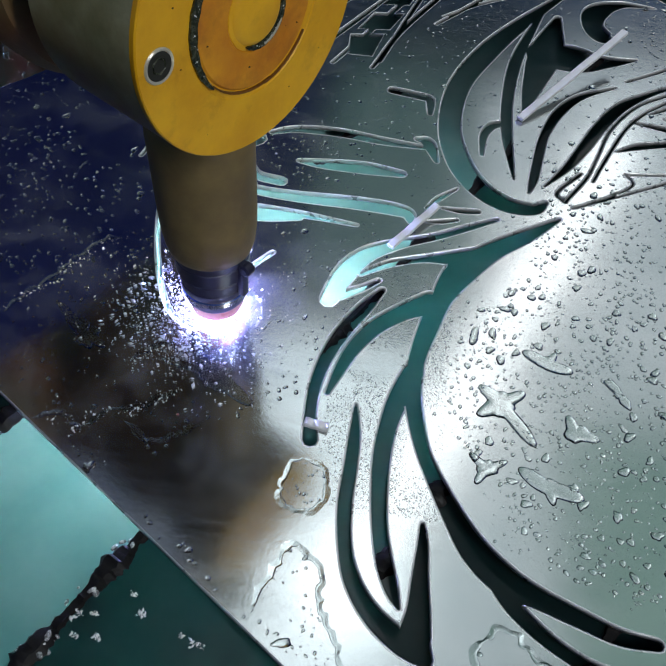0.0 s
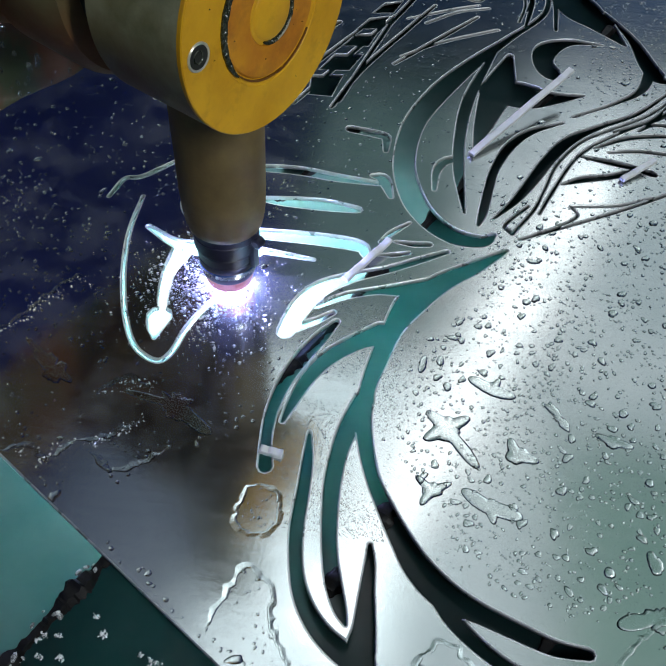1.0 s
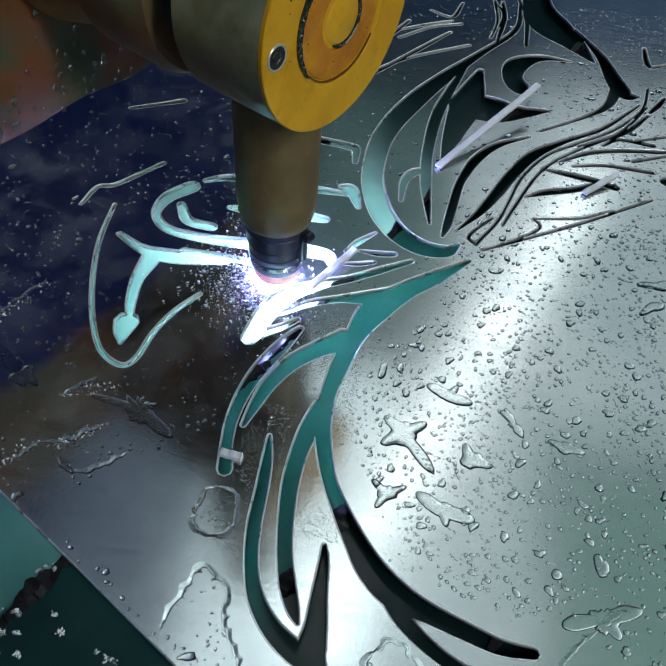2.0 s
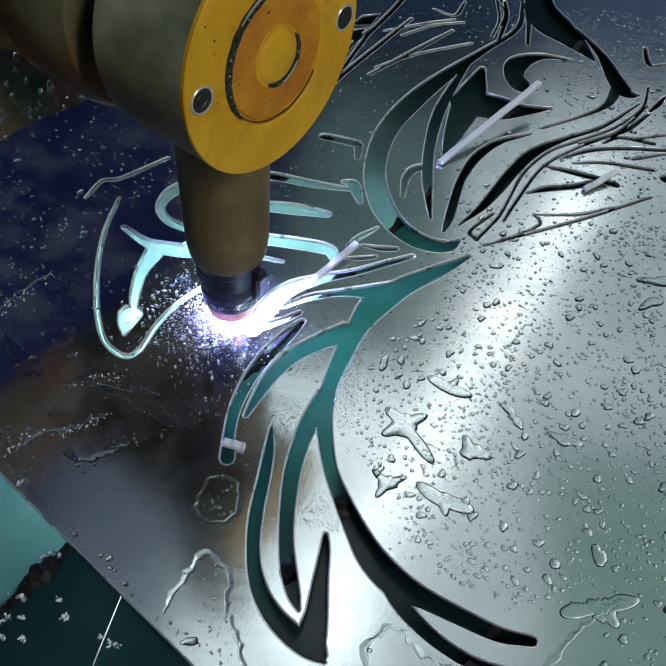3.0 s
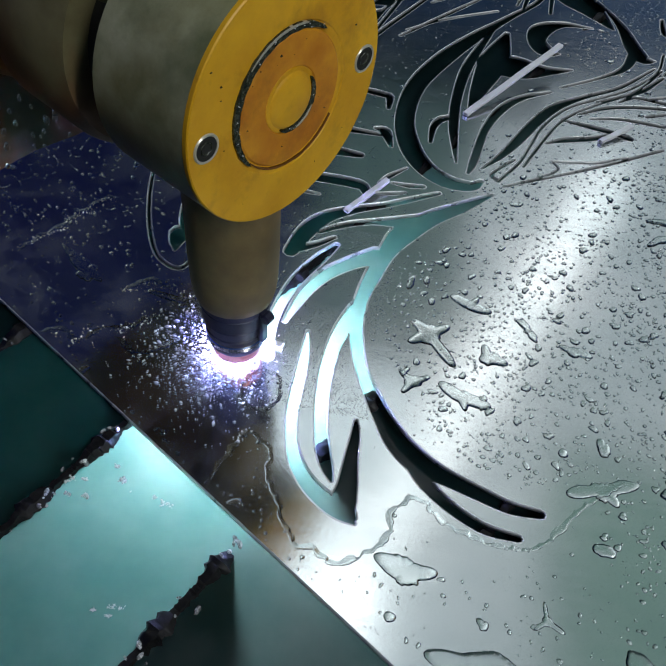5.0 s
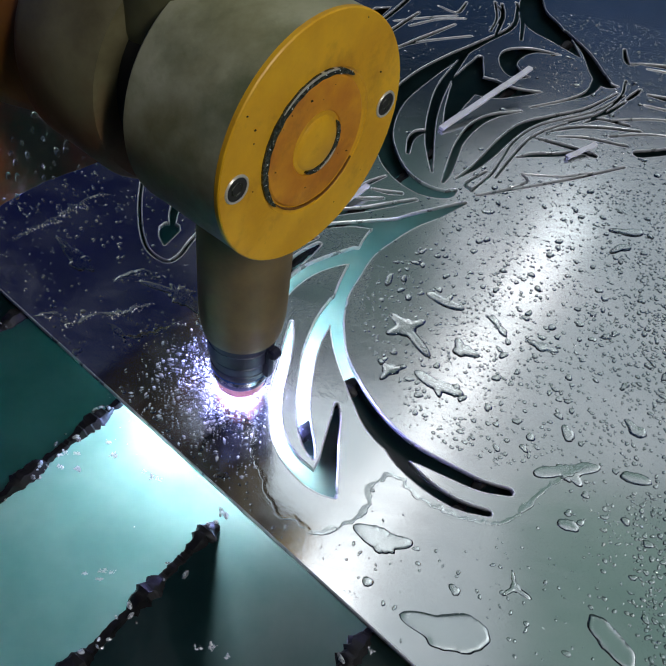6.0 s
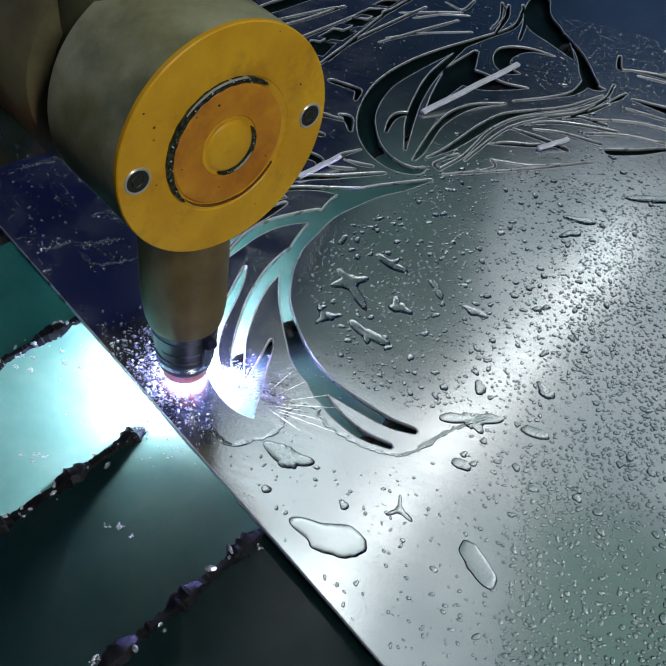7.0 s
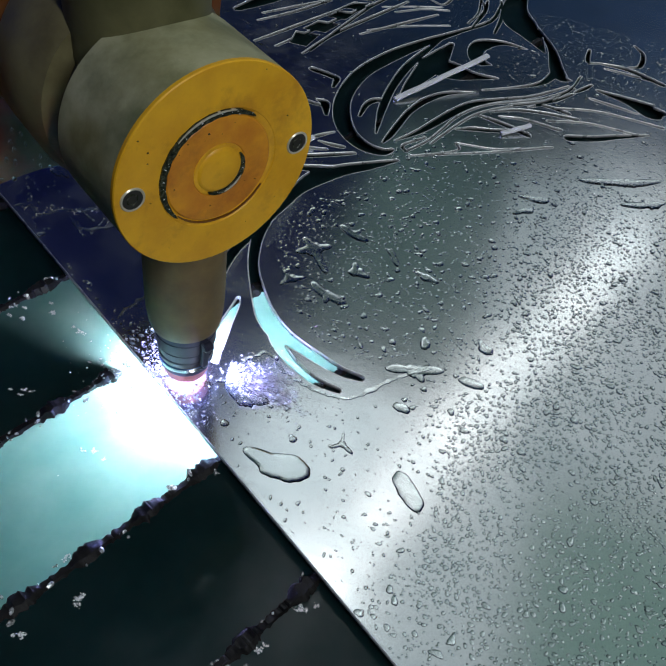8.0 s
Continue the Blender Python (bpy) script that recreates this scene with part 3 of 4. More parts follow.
# ---- offcuts that stand or lie in the cuts ----
def offcut(a, b, w, h):
    a, b = Vector(a) / 1000, Vector(b) / 1000
    along = (b - a).normalized()
    side = along.cross(Vector((0, 0, 1))).normalized()
    up = side.cross(along)
    bm = bmesh.new()
    n = 9
    rings = []
    for i in range(n):
        c = a.lerp(b, i / (n - 1)) + up * 0.0004 * math.sin(i * 1.7)
        rings.append([bm.verts.new(c + side * x * w / 2000 + up * y * h / 2000) for x, y in ((-1, -0.7), (-0.8, -1), (0.8, -1), (1, -0.7), (1, 0.7), (0.8, 1), (-0.8, 1), (-1, 0.7))])
    for p, q in zip(rings, rings[1:]):
        for i in range(8):
            bm.faces.new((p[i], p[(i + 1) % 8], q[(i + 1) % 8], q[i]))
    bm.faces.new(rings[0][::-1])
    bm.faces.new(rings[-1])
    bmesh.ops.recalc_face_normals(bm, faces=bm.faces)
    return tagged(part("metal_offcut", bm, OFFCUT), "thin bright steel offcut strip lying across the cuts", "offcut", "offcut strips on the sheet")


offcut((190, 600, 2), (270, 704, 23), 6.0, 3.0)
offcut((107, 447, 2), (134, 486, 7), 5.0, 3.0)
offcut((75, 308, 1), (88, 306, 1.5), 5.0, 3.5)
offcut((308, 590, 2), (335, 614, 6), 5.0, 3.0)


# ---- the tank below: slats and murky water ----
SLAT_ALONG, SLAT_ACROSS = np.array([0.468, 0.884]), np.array([0.884, -0.468])


# window along a slat where it is cut away to let light through
def burnt(a, start, end):
    return max(0.0, min(1.0, (a - start) * 14)) * max(0.0, min(1.0, (end - a) * 14))


def support_slat(s, seed):
    """A standing steel slat: its top is scalloped by old cuts and crusted with slag."""
    rnd = random.Random(seed)
    phase = rnd.uniform(0, 6)
    rows, a = [], -0.55
    while a < 1.5:
        hump = max(0.0, math.sin(a * 135 + phase + 2 * noise.noise(Vector((a * 9, seed, 1)))))
        z = -0.0038 - 0.0036 * (1 - hump ** 0.5) - 0.0016 * rnd.random()
        crust = 0.0042 + 0.0030 * hump
        rows.append((a, z, crust * (0.9 + 0.5 * noise.noise(Vector((a * 260, seed, 4)))) * rnd.uniform(0.85, 1.1), crust * (0.9 + 0.5 * noise.noise(Vector((a * 260, seed, 9)))) * rnd.uniform(0.85, 1.1)))
        a += rnd.uniform(0.001, 0.0025) if -0.1 < a < 0.5 else 0.01
    bm = bmesh.new()
    ends = []
    for a, z, left, right in rows:
        # added gaps pass jet light: low in one slat near the ornament, atop two
        deep = -0.1005 + (0.052 * burnt(a, 0.31, 0.60) + 0.028 * burnt(a, 0.02, 0.33) if seed == 39 else 0.0)
        z -= {38: 0.035 * burnt(a, 0.26, 0.50), 40: 0.034 * burnt(a, 0.180, 0.272)}.get(seed, 0.0)
        c = SLAT_ALONG * a + SLAT_ACROSS * s
        q = []
        for off, h in ((-0.003, deep), (-0.003, z - 0.012), (-left, z - 0.004), (-left * 0.6, z - 0.0005), (right * 0.5, z), (right, z - 0.004), (0.003, z - 0.012), (0.003, deep)):
            o = c + SLAT_ACROSS * off
            q.append(bm.verts.new((o[0], o[1], h)))
        ends.append(q)
    for p, q in zip(ends, ends[1:]):
        for i in range(7):
            bm.faces.new((p[i], p[i + 1], q[i + 1], q[i]))
    for q in (ends[0], ends[-1]):
        bm.faces.new(q)
    bmesh.ops.recalc_face_normals(bm, faces=bm.faces)
    slat = tagged(part("support_slat", smooth(bm, 50), RUST), "dark slagged steel slat with a scalloped burnt top edge", "support slat", "slats of the cutting table")
    if abs(s) < 0.25:
        bm = bmesh.new()
        for _ in range(70):
            a = rnd.uniform(-0.25, 0.22)
            c = SLAT_ALONG * a + SLAT_ACROSS * (s + rnd.gauss(0, 0.004))
            bmesh.ops.create_icosphere(bm, subdivisions=1, radius=rnd.uniform(0.0006, 0.0021), matrix=Matrix.Translation((c[0], c[1], -0.0075 + rnd.uniform(-0.003, 0.002))) @ pose(0, 0, 0, rnd.uniform(0, 90), 0, rnd.uniform(0, 180)) @ Matrix.Diagonal((rnd.uniform(0.6, 2.2), 1, rnd.uniform(0.4, 0.9), 1)))
        tagged(part("slag", bm, SLAG, slat, "lumps of slag, pale where glints are painted"), kind="stuff")
    return slat


for k in range(-7, 6):
    support_slat(0.105 * k, 40 + k)


def tank_water():
    bm = bmesh.new()
    bmesh.ops.create_grid(bm, x_segments=90, y_segments=90, size=0.5)
    for v in bm.verts:
        v.co.x, v.co.y = v.co.x * 2.6 + 0.25, v.co.y * 2.6 + 0.45
        v.co.z = -0.0105 + 0.0014 * noise.noise(Vector((v.co.x * 22, v.co.y * 22, 3)))
    return tagged(part("water", smooth(bm, 180), WATER), "murky teal water in the cutting tank", "water", kind="structure")


tank_water()


def tank_walls():
    tagged(part("tank_bottom", box(-1.05, 1.55, -0.85, 1.75, -0.13, -0.118), RUST), "steel bottom of the cutting tank", "tank bottom", kind="structure")
    def bed(name, height, mat, label, category):
        bm = bmesh.new()
        bmesh.ops.create_grid(bm, x_segments=110, y_segments=110, size=0.5)
        for v in bm.verts:
            v.co.x, v.co.y = v.co.x * 2.59 + 0.25, v.co.y * 2.59 + 0.45
            v.co.z = height(SLAT_ALONG[0] * v.co.x + SLAT_ALONG[1] * v.co.y) + 0.003 * noise.noise(Vector((v.co.x * 30, v.co.y * 30, 6)))
        tagged(part(name, smooth(bm, 180), mat), label, category, kind="structure")

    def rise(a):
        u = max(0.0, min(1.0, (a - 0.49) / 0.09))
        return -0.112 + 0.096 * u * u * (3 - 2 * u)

    # added bed that throws the jet's light up into the cells
    bed("bounce_bed", lambda a: -0.095, BOUNCE_BED, "unseen teal bed added to bounce the jet's light", "sediment")
    # added black rise, nearly to the water, blocks light under the far sheet
    bed("light_block", rise, RUST, "unseen black rise added to block light in the tank", "dross")
    for k, (x0, x1, y0, y1) in enumerate(((-1.08, -1.05, -0.88, 1.78), (1.55, 1.58, -0.88, 1.78), (-1.05, 1.55, -0.88, -0.85), (-1.05, 1.55, 1.75, 1.78))):
        tagged(part("tank_wall_%d" % (k + 1), box(x0, x1, y0, y1, -0.85, -0.02), RUST), "dark steel wall of the cutting tank", "tank wall", kind="structure")


tank_walls()


# ---- water on the sheet ----
# the shore of the water film round the lower cuts, and a dry island in it (mm)
SHORE = [(67, 204), (73, 221), (80, 237), (88, 235), (98, 225), (96, 214), (108, 196), (115, 180), (124, 172), (133, 172), (146, 166), (160, 174), (172, 188), (173, 204), (186, 214), (202, 201), (228, 194), (251, 196), (268, 211), (282, 229), (307, 248)]
ISLAND = [(79, 287), (90, 281), (92, 270), (90, 260), (81, 257), (71, 262), (70, 273), (73, 282), (79, 287)]
FILM = np.array([(307, 248)] + SHORE[::-1] + [(40, 222), (-10, 262), (30, 300), (85, 330), (150, 300), (180, 255), (240, 230)], float)
DRY = np.array(ISLAND, float)
POOLS = []


def beads():
    """Water beads scattered over the sheet, thick in some patches and absent in others."""
    rnd = np.random.RandomState(7)
    verts, faces, taken = [], [], {}

    def add(x, y, r):
        """A bead, unless a larger one lies there; large beads are lobed and drawn out."""
        cell = (int(x // 8), int(y // 8))
        for i in (-1, 0, 1):
            for j in (-1, 0, 1):
                for u, v, q in taken.get((cell[0] + i, cell[1] + j), ()):
                    if (u - x) ** 2 + (v - y) ** 2 < (0.92 * (q + r)) ** 2:
                        return
        taken.setdefault(cell, []).append((x, y, r))
        seg, rows = (18, ((1.0, 0.0), (0.95, 0.36), (0.82, 0.68), (0.6, 0.9), (0.3, 0.985))) if r > 1.5 else (10, ((1.0, 0.0), (0.88, 0.52), (0.52, 0.9)))
        ring = np.arange(seg) * 2 * math.pi / seg
        k = len(verts)
        sx, turn = rnd.uniform(0.78, 1.35), rnd.uniform(0, math.pi)
        rough = min(1.0, 0.35 + 0.3 * r) * rnd.uniform(0.3, 1.0)
        wob = 1 + rough * (0.24 * np.sin(2 * ring + rnd.uniform(0, 6)) + 0.20 * np.sin(3 * ring + rnd.uniform(0, 6)) + 0.12 * np.sin(5 * ring + rnd.uniform(0, 6)))
        h = r * rnd.uniform(0.42, 0.62) * (1.0 if r < 1.5 else 0.8)
        lean = rnd.uniform(-0.15, 0.15) * r
        c, s = math.cos(turn), math.sin(turn)
        for rr, z in rows:
            px, py = np.cos(ring) * wob * r * rr * sx + lean * z, np.sin(ring) * wob * r * rr / sx
            for i in range(seg):
                verts.append(((x + c * px[i] - s * py[i]) / 1000, (y + s * px[i] + c * py[i]) / 1000, (0.05 + z * h) / 1000))
        verts.append(((x + c * lean) / 1000, (y + s * lean) / 1000, (0.05 + h) / 1000))
        last = len(rows) - 1
        for a in range(last):
            for i in range(seg):
                j = (i + 1) % seg
                faces.append((k + a * seg + i, k + a * seg + j, k + (a + 1) * seg + j, k + (a + 1) * seg + i))
        for i in range(seg):
            faces.append((k + last * seg + i, k + last * seg + (i + 1) % seg, k + (last + 1) * seg))

    centre = np.array([255.0, 350.0])

    def density(x, y, size):
        """How many beads of a size class (0 large, 1 middling, 2 small, 3 mist) lie at a place, from 0 to 1."""
        f = 0.5 + 0.5 * noise.fractal(Vector((x / 62, y / 62, 1.0 + 3 * size)), 1.0, 2.0, 3)
        d = math.hypot(x - centre[0], y - centre[1])
        out = max(0.0, min(1.0, (x - 300) / 60))
        if y > 560:
            return (0.02, 0.05, 0.10, 0.05)[size] * (3.0 if x > 300 else 1.0)
        if x < 95 and y > 230:
            return (0.05, 0.22, 0.32, 0.12)[size] * max(0.0, min(1.0, (f - 0.40) * 5))
        if d < 105 and x > 140:
            return (0.75, 0.45, 0.55, 0.45)[size] * max(0.08, min(1.0, (f - 0.24) * 3.2))
        if y < 235 and x < 300:
            return (0.06, 0.07 if x > 130 else 0.2, 0.12 if x > 130 else 0.45, 0.05)[size] * max(0.3, min(1.0, (f - 0.2) * 3))
        if x > 200:
            return ((0.35, 0.22), (0.30, 0.85), (0.40, 0.95), (0.2, 0.6))[size][0 if out < 0.5 else 1] * max(0.2, min(1.0, (f - 0.2) * 3))
        return (0.0, 0.05, 0.20, 0.6)[size] * max(0.0, min(1.0, (f - 0.36) * 4))

    for size, (count, low, high) in enumerate(((9500, 1.5, 3.2), (60000, 0.85, 1.5), (52000, 0.45, 0.9), (40000, 0.22, 0.45))):
        p = np.stack([rnd.uniform(-250, 620, count), rnd.uniform(-40, 900, count)], 1)
        p = p[(p - EDGE_AT) @ INWARD > 3]
        p = p[~in_cut(p)]
        p = p[~(inside(p, FILM) & ~inside(p, DRY))]
        for cx, cy, rx, ry in POOLS:
            p = p[np.hypot(p[:, 0] - cx, p[:, 1] - cy) > 1.25 * math.sqrt(rx * ry) + 1.5]
        for x, y in p:
            if rnd.uniform() < density(x, y, size):
                add(x, y, (low + (high - low) * rnd.uniform() ** 1.8) * (1.3 if x > 330 and y < 430 and size else 1.0))
    # a fine mist of beads on the leaf islands
    q = np.stack([rnd.uniform(85, 150, 9000), rnd.uniform(262, 430, 9000)], 1)
    q = q[~in_cut(q)]
    for x, y in q:
        if rnd.uniform() < 0.8 * max(0.0, min(1.0, (0.58 + 0.5 * noise.fractal(Vector((x / 38, y / 38, 8.0)), 1.0, 2.0, 3) - 0.4) * 5)):
            add(x, y, rnd.uniform(0.22, 0.5))
    me = bpy.data.meshes.new("water_beads")
    me.from_pydata(verts, [], faces)
    me.materials.append(BEAD)
    for q in me.polygons:
        q.use_smooth = True
    return tagged(new("water_beads", me), "scattered clear water beads on the steel sheet", "water drops", kind="stuff")


def puddle(cx, cy, rx, ry, turn, seed, h=1.6, arms=(), ragged=0.10):
    """A flat pool with a rounded rim; arms are (angle, reach in mm, half angle) of its tongues."""
    POOLS.append((cx, cy, rx, ry))
    seg = 96
    bm = bmesh.new()
    c, s = math.cos(radians(turn)), math.sin(radians(turn))
    rim = []
    for i in range(seg):
        a = 360 * i / seg
        ca, sa = math.cos(radians(a)), math.sin(radians(a))
        w = 1 / math.sqrt((ca / rx) ** 2 + (sa / ry) ** 2)
        w *= 1 + ragged * (noise.noise(Vector((ca * 1.3, sa * 1.3, seed))) * 2.2 + noise.noise(Vector((ca * 3.4, sa * 3.4, seed + 20))) * 1.2)
        for at, reach, half in arms:
            off = (a - at + 180) % 360 - 180
            w += max(0.0, reach - w * 0.5) * math.exp(-(off / half) ** 2)
        rim.append((w, ca, sa))
    rings = []
    inset = min(4.5, 0.75 * min(rx, ry))
    for step, z in ((0.0, 0.0), (0.06, 0.34), (0.2, 0.62), (0.42, 0.84), (0.7, 0.96), (1.0, 1.0)):
        rings.append([])
        for w, ca, sa in rim:
            r = w - inset * step * min(1.0, w / (2.2 * inset) + 0.3)
            x, y = ca * r, sa * r
            rings[-1].append(bm.verts.new(((cx + c * x - s * y) / 1000, (cy + s * x + c * y) / 1000, (0.06 + z * h) / 1000)))
    for a, b in zip(rings, rings[1:]):
        for i in range(seg):
            bm.faces.new((a[i], a[(i + 1) % seg], b[(i + 1) % seg], b[i]))
    top = bm.verts.new((cx / 1000, cy / 1000, (0.06 + 1.04 * h) / 1000))
    for i in range(seg):
        bm.faces.new((rings[-1][i], rings[-1][(i + 1) % seg], top))
    return tagged(part("puddle", smooth(bm, 180), BEAD), "small clear pool of water on the steel sheet", "puddle", "pools on the sheet")


puddle(181, 339, 8, 9, 0, 1, 1.7, ((140, 13, 18), (38, 13, 18), (215, 12, 18), (-52, 27, 13)))
puddle(222, 327, 7, 6, 20, 2, 1.7, ((90, 9, 20), (-30, 10, 20)))
puddle(206, 292, 11, 5, -14, 3, 1.6, ((165, 13, 18), (0, 14, 20), (-60, 8, 18)))
puddle(174, 297, 5.5, 5, 10, 4, 1.6, ((130, 10, 16), (20, 10, 14), (230, 9, 18)))
puddle(207, 372, 9, 4.5, -22, 5, 1.5, ((175, 12, 20), (10, 11, 20), (80, 8, 20)))
puddle(164, 385, 2.6, 7, -8, 6, 1.4)
puddle(248, 357, 13, 3, -52, 7, 1.2, (), 0.35)
puddle(279, 345, 6, 4.5, 10, 8, 1.5, ((150, 9, 16), (-20, 9, 18)))
puddle(294, 271, 4, 7, 12, 9, 1.3)
puddle(350, 475, 8, 4, 20, 10, 1.4, ((200, 13, 14),))
puddle(228, 125, 18, 11, 8, 31, 1.9, ((165, 24, 14),), 0.06)
puddle(311, 137, 17, 7, -48, 12, 1.7, (), 0.08)
puddle(336, 246, 11, 4.5, -4, 13, 1.7, (), 0.10)
puddle(182, 170, 10, 8, -25, 14, 1.5, ((30, 14, 18), (185, 12, 20)), 0.15)
puddle(341, 284, 6, 5, 0, 16, 1.7, ((130, 9, 18),))
puddle(291, 203, 7, 4, -10, 17, 1.5)
puddle(259, 157, 3, 3, 0, 18, 1.3, ((100, 9, 12), (-140, 8, 14), (-30, 9, 14)))
puddle(360, 497, 10, 5, 15, 19, 1.4, ((170, 16, 12),))
puddle(292, 241, 12, 6, 14, 24, 1.2, ((180, 15, 18), (8, 16, 14), (-60, 9, 18)), 0.3)
puddle(440, 565, 26, 7, 20, 20, 1.3, ((180, 34, 8), (10, 36, 9)), 0.3)
puddle(466, 540, 18, 6, 25, 21, 1.3, ((180, 25, 9),), 0.3)
puddle(20, 330, 22, 7, -30, 22, 0.8, ((200, 30, 8),), 0.35)
puddle(-60, 345, 18, 6, -40, 23, 0.8, ((180, 26, 8),), 0.35)


beads()


def shore(name, rows, seed, width, height, label):
    """The rounded rim of a water film along a wavering line (mm)."""
    line = spline([(x, y, width) for x, y in rows], 0.8)
    bm = bmesh.new()
    rings = []
    d = np.gradient(line[:, :2], axis=0)
    d /= np.linalg.norm(d, axis=1)[:, None] + 1e-9
    for i, ((x, y, w), (dx, dy)) in enumerate(zip(line, d)):
        wave = noise.noise_vector(Vector((x / 5, y / 5, seed))) * 2.2 + noise.noise_vector(Vector((x / 1.8, y / 1.8, seed))) * 0.6
        taper = min(1.0, i / 8 + 0.05, (len(line) - 1 - i) / 8 + 0.05)
        w *= taper * (0.8 + 0.8 * noise.noise(Vector((x / 6, y / 6, seed + 7))))
        w = max(0.25, w)
        rings.append([bm.verts.new(((x + wave.x - dy * u * w) / 1000, (y + wave.y + dx * u * w) / 1000, (0.05 + height * taper * z) / 1000)) for u, z in ((-0.5, 0.0), (-0.42, 0.55), (-0.25, 0.9), (0.0, 1.0), (0.45, 0.7), (1.0, 0.3), (1.6, 0.0))])
    for p, q in zip(rings, rings[1:]):
        for i in range(6):
            bm.faces.new((p[i], p[i + 1], q[i + 1], q[i]))
    bmesh.ops.recalc_face_normals(bm, faces=bm.faces)
    return tagged(part(name, smooth(bm, 180), BEAD), label, "water film", "rims of the water film")


shore("water_film", SHORE, 3, 1.9, 0.55, "raised rim of a clear water film on the steel sheet")
for k, rows in enumerate((((-112, 352), (-103, 369), (-90, 388), (-78, 414), (-66, 424)), ((-70, 285), (-55, 290), (-42, 283), (-30, 297), (-13, 303), (2, 316)), ((-30, 330), (-14, 345), (4, 340)), ((-20, 292), (-6, 282), (10, 288), (22, 300)))):
    shore("water_film", rows, 12 + k, 1.9, 0.5, "raised rim of a clear water film on the steel sheet")
shore("water_film", ISLAND, 5, 1.7, 0.5, "raised rim of a clear water film round a dry patch")


def drops(name, rows, mat, parent=None, label=""):
    """Many small drops in one mesh, from rows of (place, radius, stretch, turn)."""
    verts, faces = [], []
    for (x, y, z), q, long, turn in rows:
        k, c, s = len(verts), math.cos(radians(turn)), math.sin(radians(turn))
        for a, b, d in ((long, 0, 0), (0, 1, 0), (-long, 0, 0), (0, -1, 0), (0, 0, 1), (0, 0, -1)):
            verts.append((x + q * (c * a - s * b), y + q * (s * a + c * b), z + q * d))
        for i in range(4):
            faces += [(k + i, k + (i + 1) % 4, k + 4), (k + (i + 1) % 4, k + i, k + 5)]
    me = bpy.data.meshes.new(name)
    me.from_pydata(verts, [], faces)
    me.materials.append(mat)
    for f in me.polygons:
        f.use_smooth = True
    ob = new(name, me)
    if parent:
        ob.parent = parent
    return tagged(ob, label)


def foam(rows, seed):
    """A ragged ridge of white drops, painting glints along a film rim (mm)."""
    rnd = random.Random(seed)
    out = []
    for (x0, y0), (x1, y1) in zip(rows, rows[1:]):
        for _ in range(int(4 * math.hypot(x1 - x0, y1 - y0))):
            u = rnd.random()
            x, y = x0 + (x1 - x0) * u, y0 + (y1 - y0) * u
            wave = noise.noise_vector(Vector((x / 7, y / 7, seed)))
            thick = 0.5 + 0.5 * noise.noise(Vector((x / 5, y / 5, seed + 9)))
            if rnd.random() > 1.6 * thick - 0.35:
                continue
            spread = 0.8 + 6.5 * thick * rnd.random() ** 2
            x, y = x + 9 * wave.x + rnd.gauss(0, spread), y + 9 * wave.y + rnd.gauss(0, spread)
            q = rnd.uniform(0.00010, 0.00024) + 0.0006 * rnd.random() ** 6
            out.append(((x / 1000, y / 1000, q * 0.7), q, rnd.uniform(1, 2.4), rnd.uniform(0, 180)))
    return tagged(drops("rim_glints", out, SPRAY), "white drops put in as glints along a film rim", "foam", "ridges of foam")


# white drops that paint the glints on three film rims
foam([(-112, 352), (-103, 369), (-90, 388), (-78, 414), (-66, 424)], 3)
foam([(-60, 287), (-42, 283), (-30, 297), (-13, 303), (2, 316)], 5)
foam([(-30, 330), (-14, 345), (4, 340)], 6)


def froth(x, y, seed):
    """A clot of white drops, painting the water's glints by a slat (mm)."""
    rnd = random.Random(seed)
    out = []
    for _ in range(rnd.randint(3, 5)):
        u, v = rnd.gauss(0, 4.5), rnd.gauss(0, 2.5)
        for _ in range(rnd.randint(8, 16)):
            q = rnd.uniform(0.00015, 0.00045) + 0.0007 * rnd.random() ** 3
            out.append((((x + u + rnd.gauss(0, 1.1)) / 1000, (y + v + rnd.gauss(0, 0.8)) / 1000, -0.0098 + q * 0.5), q, rnd.uniform(1.0, 1.9), rnd.uniform(0, 180)))
    return tagged(drops("froth", out, SPRAY), "clot of white drops put in as glints on the tank water", "froth", "froth on the tank water")


# painted glints on the tank water
for k, (x, y) in enumerate(((144, 3), (122, -29), (271, 40), (255, 10), (127, 26), (-10, 190), (14, 200), (41, 186), (182, 113), (32, 125), (-21, 180), (105, 95))):
    froth(x, y, 60 + k)


